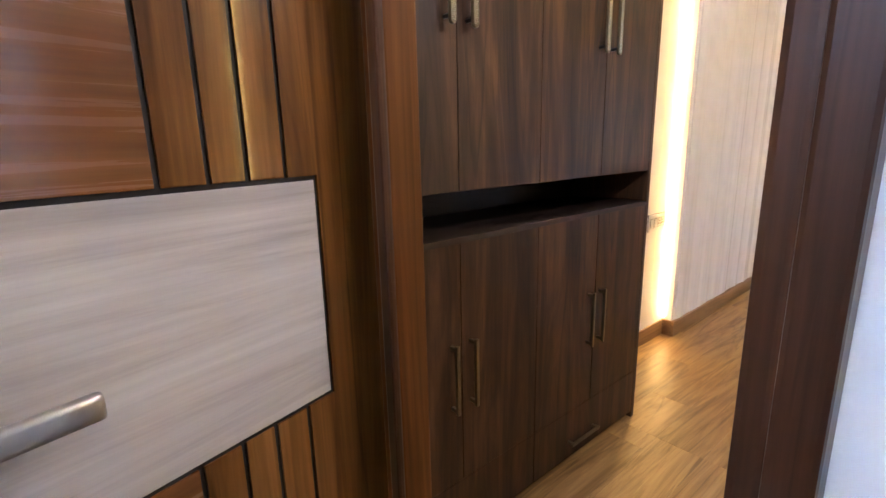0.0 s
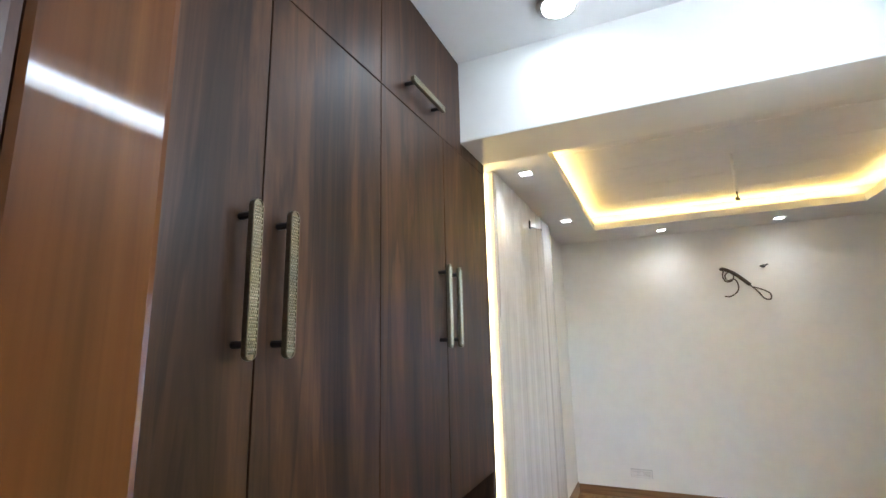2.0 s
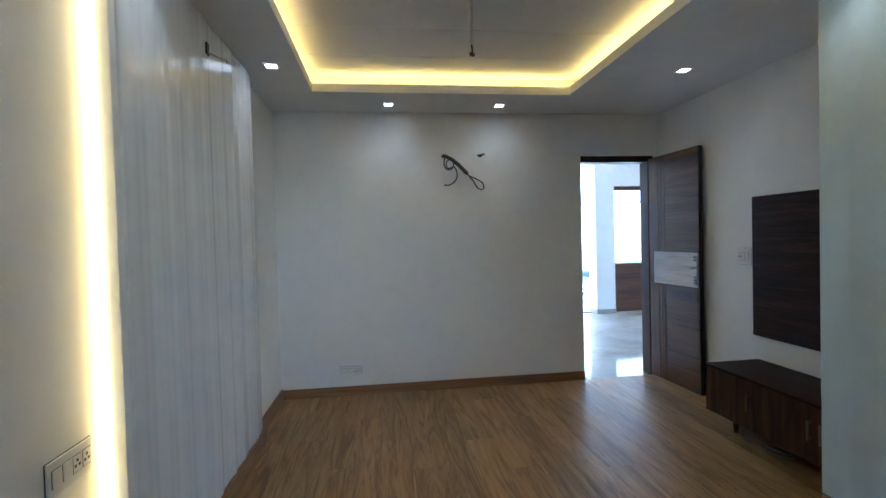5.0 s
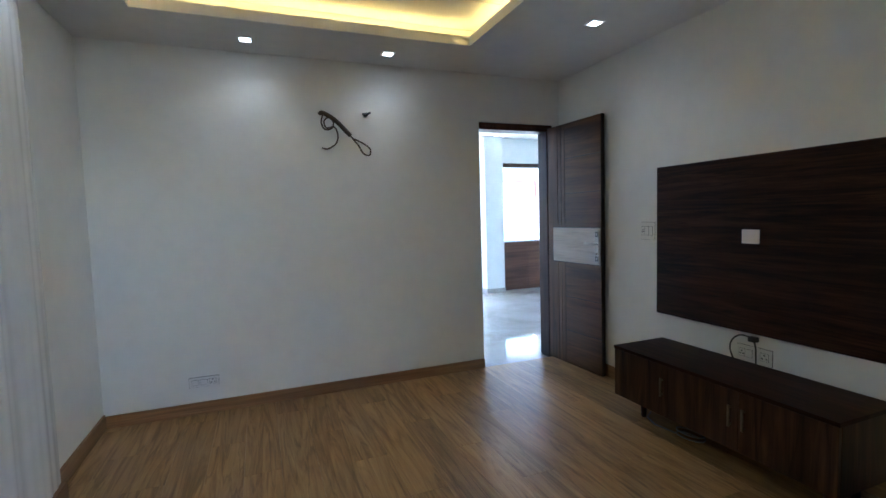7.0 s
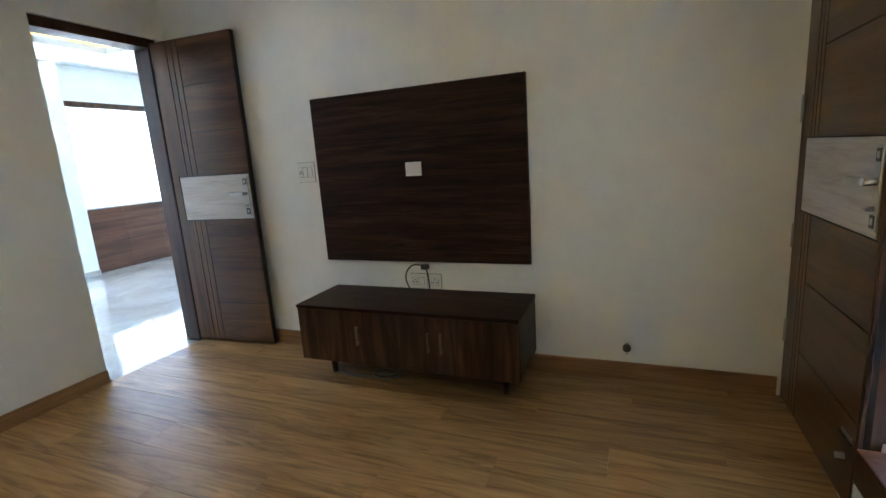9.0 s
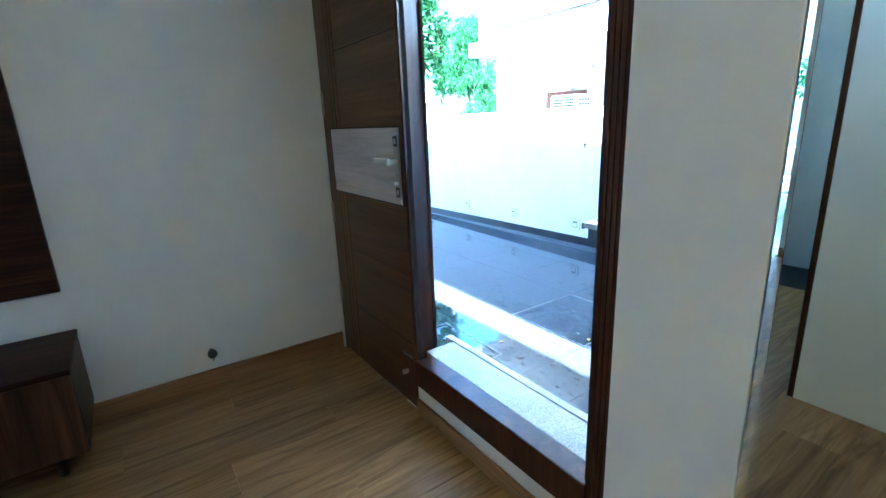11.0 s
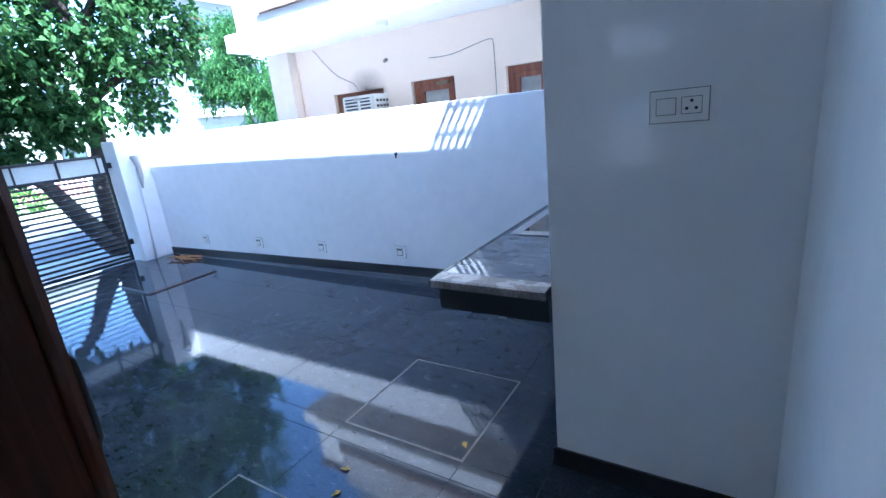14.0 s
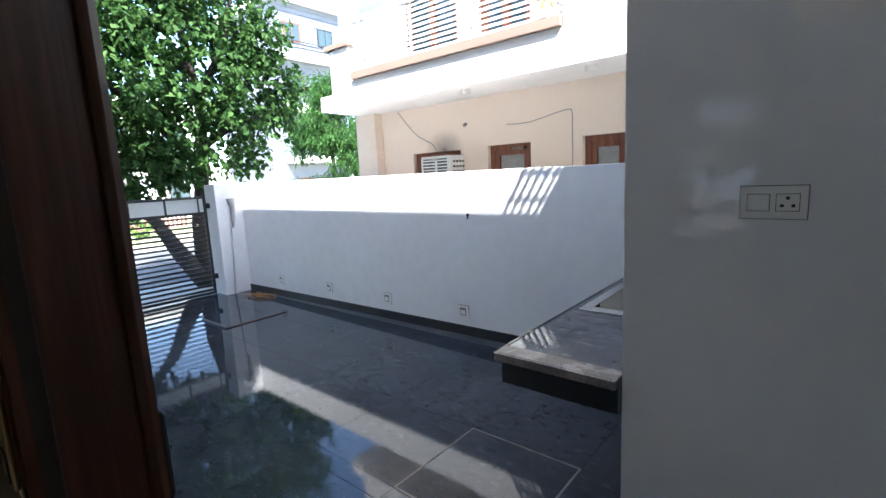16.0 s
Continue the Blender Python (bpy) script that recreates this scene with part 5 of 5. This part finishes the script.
# ---- neighbouring houses ----
CREAM = paint("cream_house_paint", (0.88, 0.75, 0.63), 0.8, 0.06, 60, 0.2)
WHITEH = paint("white_house_paint", (0.88, 0.86, 0.83), 0.8, 0.06, 60, 0.2)
REDWD = wood("red_brown_window_wood", (0.15, 0.045, 0.02), (0.24, 0.08, 0.035), (0.32, 0.12, 0.055), 2, 0.45, 0.1, 14)
BEIGE = paint("beige_ledge_paint", (0.27, 0.195, 0.15), 0.8, 0.1, 60, 0.2)
CURT = plain("pale_curtain", (0.42, 0.43, 0.42), 0.8, 0, 0.25, 20)


# smoke-blackened patch over the cooler
SOOT, _nt2, _n2, _l2, _b2 = nodes_of("soot_stained_cream_paint")
_g = _n2.new("ShaderNodeNewGeometry")
_mp = _n2.new("ShaderNodeMapping")
_mp.vector_type = 'TEXTURE'
_mp.inputs["Location"].default_value = (4.70, -1.6, 1.60)
_mp.inputs["Scale"].default_value = (0.30, 1.0, 0.24)
_l2.new(_g.outputs["Position"], _mp.inputs["Vector"])
_sg = _n2.new("ShaderNodeTexGradient")
_sg.gradient_type = 'SPHERICAL'
_l2.new(_mp.outputs[0], _sg.inputs[0])
_wob = noise_node(_nt2, 5, 5)
_add = _n2.new("ShaderNodeMath")
_add.operation = 'MULTIPLY'
_l2.new(_sg.outputs["Fac"], _add.inputs[0])
_l2.new(_wob.outputs[0], _add.inputs[1])
_sm = ramp(_nt2, _add.outputs[0], [(0.0, (0.88, 0.75, 0.63)), (0.2, (0.66, 0.56, 0.47)), (0.55, (0.22, 0.18, 0.15))])
_l2.new(_sm.outputs[0], _b2.inputs["Base Color"])
_b2.inputs["Roughness"].default_value = 0.85


def neighbour():
    ob = thing("neighbour_house", "cream two-storey house with a white railed balcony", "house", (3.5, -3.5, -0.6))
    Y = -1.6
    holes = [(4.47, 5.20, 0.35, 1.585), (3.58, 4.10, -0.35, 1.60), (2.30, 3.03, 0.5, 1.61)]
    part("ground_wall", pierced(1.2, 6.02, -0.6, 2.12, holes, lambda u, z, k: (u, (Y - 0.25, Y)[k], z)), SOOT, ob, "cream ground floor wall with a soot smudge")
    part("side_wall", boxes((5.80, 6.02, -6.0, Y - 0.25, -0.6, 5.8)), CREAM, ob)
    part("pillar", boxes((5.72, 6.08, Y, Y + 0.13, -0.6, 2.12), bevel=0.006), CREAM, ob, "cream corner pillar")
    part("upper_wall", pierced(1.2, 6.02, 2.30, 5.8, [(4.45, 5.22, 2.35, 4.2), (3.56, 4.16, 2.35, 4.2)], lambda u, z, k: (u, (Y - 0.25, Y)[k], z)), WHITEH, ob)
    part("balcony_slab", boxes((1.2, 6.02, Y - .25, -0.90, 2.12, 2.30), bevel=0.008), WHITEH, ob)
    part("fascia", boxes((1.2, 5.66, -0.92, -0.80, 2.085, 2.374), bevel=0.006), WHITEH, ob, "white balcony fascia")
    part("parapet_end", boxes((5.35, 5.66, -0.92, -0.80, 2.374, 2.74), bevel=0.006), WHITEH, ob)
    part("parapet_cap", boxes((5.30, 5.72, -0.95, -0.77, 2.741, 2.79), bevel=0.004), BEIGE, ob, "beige parapet cap")
    part("ledge", boxes((2.85, 5.28, -0.93, -0.76, 2.375, 2.45), bevel=0.004), BEIGE, ob, "beige balcony ledge")
    part("parapet_end", boxes((1.2, 2.84, -0.92, -0.80, 2.374, 2.80), bevel=0.006), WHITEH, ob)
    part("parapet_cap", boxes((1.2, 2.52, -0.95, -0.77, 2.801, 2.85), bevel=0.004), BEIGE, ob)
    rl = part("railing_top", boxes((2.84, 5.34, -0.88, -0.84, 2.97, 3.01)), WHITEH, ob, "white level balcony railing")
    for k in range(10):
        z = 2.485 + k * 0.049
        part("rail", boxes((2.84, 5.34, -0.87, -0.857, z, z + 0.020)), WHITEH, rl)
    part("sun_shade", boxes((1.2, 6.3, Y - 0.25, -0.3, 4.80, 4.95), bevel=0.01), WHITEH, ob, "white concrete slab over the balcony")
    for x in (2.9, 3.05, 3.68, 3.735, 4.46, 4.52, 5.16, 5.27):
        part("baluster", boxes((x, x + 0.025, -0.885, -0.868, 2.45, 3.0)), WHITEH, rl)
    for x0, x1, z0, z1, name in ((4.45, 5.22, 2.35, 4.2, "balcony_window"), (3.56, 4.16, 2.35, 4.2, "balcony_door")):
        w = part(name, boxes((x0, x1, Y - 0.1, Y - 0.04, z0, z0 + .06), (x0, x1, Y - 0.1, Y - 0.04, z1 - .06, z1), (x0, x0 + .07, Y - 0.1, Y - 0.04, z0 + .06, z1 - .06), (x1 - .07, x1, Y - 0.1, Y - 0.04, z0 + .06, z1 - .06), ((x0 + x1) / 2 - .04, (x0 + x1) / 2 + .04, Y - 0.1, Y - 0.04, z0 + .06, z1 - .06)), REDWD, ob, "red-brown wooden frame")
        part("pane", boxes((x0 + .07, (x0 + x1) / 2 - .04, Y - 0.085, Y - 0.075, z0 + .06, z1 - .06), ((x0 + x1) / 2 + .04, x1 - .07, Y - 0.085, Y - 0.075, z0 + .06, z1 - .06)), m_dglass, w)
    for k, (x0, x1, z0, z1) in enumerate(holes):
        f = 0.06
        w = part("window", boxes((x0, x1, Y - 0.13, Y - 0.05, z1 - f, z1), (x0, x0 + f, Y - 0.13, Y - 0.05, z0, z1 - f), (x1 - f, x1, Y - 0.13, Y - 0.05, z0, z1 - f), (x0 + f, x1 - f, Y - 0.13, Y - 0.05, z0, z0 + f), bevel=0.004), REDWD, ob, "red-brown wooden window")
        part("pane", boxes((x0 + f, x1 - f, Y - 0.10, Y - 0.09, z0 + f, z1 - f)), CURT if k else m_dglass, w)
        if k:
            g = 0.05
            xm = [x0 + f] if k == 1 else [x0 + f, (x0 + x1) / 2]
            for a in xm:
                b = x1 - f if k == 1 else a + (x1 - x0) / 2 - f
                part("sash", boxes((a, b, Y - 0.089, Y - 0.06, z1 - f - g, z1 - f), (a, a + g, Y - 0.089, Y - 0.06, z0 + f, z1 - f - g), (b - g, b, Y - 0.089, Y - 0.06, z0 + f, z1 - f - g)), REDWD, w)
    part("floor_above", boxes((1.2, 5.80, -6.0, Y - 0.25, 5.6, 5.8)), WHITEH, ob)
    part("room_back", boxes((1.2, 5.80, -3.0, -2.9, -0.6, 5.6)), CURT, ob, "dim interior")
    CAB = plain("grey_facade_cable", (0.34, 0.31, 0.29), 0.7)
    part("facade_cable", tubes(([(5.42, -1.595, 2.1), (5.36, -1.594, 2.04), (5.28, -1.594, 1.95), (5.18, -1.594, 1.85), (5.08, -1.594, 1.77), (4.97, -1.594, 1.72), (4.88, -1.594, 1.68), (4.82, -1.594, 1.6)], 0.004), sides=6), CAB, ob)
    part("facade_cable", tubes(([(3.85, -1.594, 1.80), (3.72, -1.594, 1.79), (3.58, -1.594, 1.795), (3.44, -1.594, 1.82), (3.3, -1.594, 1.85), (3.19, -1.594, 1.868), (3.14, -1.594, 1.865), (3.132, -1.594, 1.82), (3.13, -1.594, 1.3)], 0.004), sides=6), CAB, ob)
    part("facade_hook", tubes(([(4.38, -1.6, 1.86), (4.38, -1.56, 1.84)], 0.018), sides=6), CAB, ob)
    part("door_closer", boxes((3.66, 3.80, -1.65, -1.60, 1.54, 1.565), bevel=0.004), BRASS, ob)
    for x in (4.0, 2.75):
        part("soffit_hook", tubes(([(x, -1.1, 2.12), (x, -1.1, 2.07)], 0.05), sides=10), WHITEH, ob)
    part("dry_plant", tubes(*[([(2.96 + dx * .3, -0.79, 2.62), (2.96 + dx, -0.77, 2.62 + dz)], 0.012) for dx, dz in ((0.07, .06), (-.07, .05), (.05, -.09), (-.05, -.10), (0, -.12), (.09, -.02), (-.09, -.03))], sides=4), plain("dry_leaves", (0.38, 0.24, 0.08), 0.8), ob, "dry brown potted twig")


neighbour()


def window_cooler():
    ob = thing("window_air_conditioner", "pale window air conditioner with louvred front", "air conditioner", (4.65, -1.5, 1.1))
    x0, x1, z0, z1, y0, y1 = 4.43, 4.86, 1.12, 1.525, -1.80, -1.36
    AC = plain("air_conditioner_plastic", (0.82, 0.82, 0.79), 0.5)
    part("case", boxes((x0, x1, y0, y1, z0, z1), bevel=0.01), AC, ob)
    part("front_recess", boxes((x0 + 0.03, x1 - 0.02, y1 + 0.0005, y1 + 0.003, z0 + 0.03, z1 - 0.03)), DARKST, ob)
    for a, b in ((x0 + 0.02, x0 + 0.04), (x1 - 0.03, x1 - 0.01), (x0 + 0.19, x0 + 0.215)):
        part("front_bar", boxes((a, b, y1, y1 + 0.014, z0 + 0.02, z1 - 0.02)), AC, ob)
    for k in range(10):
        z = z0 + 0.04 + k * 0.034
        part("louvre", boxes((x0 + 0.04, x1 - 0.03, y1 + 0.003, y1 + 0.012, z, z + 0.015)), AC, ob)
    part("name_plate", boxes((4.60, 4.70, y1 + 0.012, y1 + 0.016, z1 - 0.05, z1 - 0.025)), STEEL, ob)
    for r in range(6):
        for c in range(4):
            y = -1.44 - c * 0.055
            part("vent_slot", boxes((x0 - 0.003, x0 - 0.001, y, y + 0.038, z0 + 0.05 + r * 0.055, z0 + 0.075 + r * 0.055)), DARKST, ob)


window_cooler()


def far_house(name, label, x, y0, y1, z1, storeys, wallm, band):
    ob = thing(name, label, "house", (x + 4, (y0 + y1) / 2, -0.6))
    h = (z1 + 0.6) / storeys
    part("wall", boxes((x, x + 8, y0, y1, -0.6, z1)), wallm, ob)
    part("roof_slab", boxes((x - 0.5, x + 8.3, y0 - 0.3, y1 + 0.4, z1, z1 + 0.35), bevel=0.02), WHITEH, ob)
    for s in range(storeys):
        zb = -0.6 + s * h
        if s:
            part("band", boxes((x - 0.9, x - 0.01, y0, y1, zb - 0.25, zb + 0.2), bevel=0.02), WHITEH, ob, "white balcony band")
            for k in range(3):
                part("balcony_rail", boxes((x - 0.88, x - 0.84, y0 + .1, y1 - .1, zb + 0.35 + 0.2 * k, zb + 0.40 + 0.2 * k)), band, ob)
        n = max(2, int((y1 - y0) / 2.6))
        for k in range(n):
            c = y0 + (k + 0.5) * (y1 - y0) / n
            w = part("window", boxes((x - 0.06, x - 0.002, c - 0.65, c + 0.65, zb + 0.95, zb + 2.2), bevel=0.01), REDWD if k % 2 else band, ob)
            part("pane", boxes((x - 0.075, x - 0.062, c - 0.55, c - 0.03, zb + 1.05, zb + 2.1), (x - 0.075, x - 0.062, c + 0.03, c + 0.55, zb + 1.05, zb + 2.1)), m_dglass, w)
        for k in range(10):
            part("cladding_board", boxes((x - 0.03, x - 0.003, y0, y1, zb + 0.3 + k * h / 11, zb + 0.3 + k * h / 11 + h / 13)), wallm, ob)


GREYC = paint("grey_cladding", (0.20, 0.22, 0.27), 0.7, 0.12, 40, 0.2)
far_house("grey_apartment_house", "tall grey clad house with white bands", 30, -20.8, -15.4, 13.2, 4, GREYC, IRON)
far_house("white_street_house", "pale house across the park", 34, -11.5, -2.0, 6.4, 2, WHITEH, IRON)
far_house("cream_street_house", "cream house across the park", 36, 0.5, 11.0, 6.2, 2, CREAM, IRON)


def hall_garden_tree(x, y, seed):
    ob = thing("garden_tree", "shady leafy tree outside the hall", "tree", (x, y, -0.6), "trees outside the hall")
    bm = bmesh.new()
    tube(bm, [(x, y, -0.65), (x + 0.05, y, 1.0), (x, y + 0.1, 2.6)], 0.14, 8, 0.05)
    part("trunk", bm, BARK, ob, "", True)
    cl = [(x, y, 2.6, 1.3, .8), (x - 0.9, y, 2.0, 0.9, .8), (x + 0.9, y + .2, 2.1, 0.9, .8), (x + 0.2, y, 3.7, 1.1, .8), (x - 0.4, y - .3, 1.4, 0.7, .7)]
    foliage("crown", cl, 9000, 0.16, leaf_mat("garden_leaves", (0.030, 0.070, 0.018), (0.08, 0.15, 0.04)), ob, seed, 0.4, 0.6)


for k, (x, y) in enumerate(((3.1, 18.2), (4.6, 18.8))):
    hall_garden_tree(x, y, 60 + k)
# distance seen through the hall windows
bd = solid("backdrop", boxes((-10, 25, 24.0, 24.1, -0.6, 7.0)), WHITEH, "pale distant houses in full sun", "backdrop")

# ---- planks and slabs ----


def planks():
    rng = random.Random(2)
    W, L = 0.193, 1.22
    meshes = {}

    def piece(x0, x1, y0, y1):
        k = (round(x1 - x0, 3), round(y1 - y0, 3))
        if k not in meshes:
            bm = boxes((-k[0] / 2 + 0.0004, k[0] / 2 - 0.0004, -k[1] / 2 + 0.0004, k[1] / 2 - 0.0004, -0.011, 0.0), bevel=0.0008)
            meshes[k] = mesh_of("plank", bm, OAK)
        ob = new("plank", meshes[k])
        ob.location = ((x0 + x1) / 2, (y0 + y1) / 2, 0)
        ob.parent = floor
    for xa, xb, lo, hi in ((-0.93, 2.738, 2.605, 6.345), (-0.70, 0.66, -0.3, 2.605)):
        x = -1.0
        i = 0
        while x < xb:
            x0, x1 = max(x, xa), min(x + W, xb)
            if x1 - x0 > 0.01:
                y = lo - (i * 0.437) % L
                while y < hi:
                    a, b = max(y, lo), min(y + L, hi)
                    if b - a > 0.02:
                        piece(x0, x1, a, b)
                    y += L
            x += W
            i += 1


planks()


def porch_slabs():
    bed = bpy.data.objects["porch_bed"]
    meshes = {}
    xs = [1.0, 1.74, 2.083, 2.75, 3.42, 4.09, 4.76, 5.43, 6.10, 6.77, 7.44, 7.74]
    ys = [-0.53, 0.02, 0.64, 1.292, 1.40, 2.38]
    for a, b in zip(xs, xs[1:]):
        for c, d in zip(ys, ys[1:]):
            if (abs(a - 2.083) < .01 and abs(c - 0.64) < .01) or b < 1.8 and d < 1.2:
                continue
            k = (round(b - a, 3), round(d - c, 3))
            if k not in meshes:
                meshes[k] = mesh_of("slab", boxes((-k[0] / 2 + 0.001, k[0] / 2 - 0.001, -k[1] / 2 + 0.001, k[1] / 2 - 0.001, -0.015, 0.0), bevel=0.001), GRANITE)
            ob = new("slab", meshes[k])
            ob.location = ((a + b) / 2, (c + d) / 2, PZ)
            ob.parent = bed


porch_slabs()
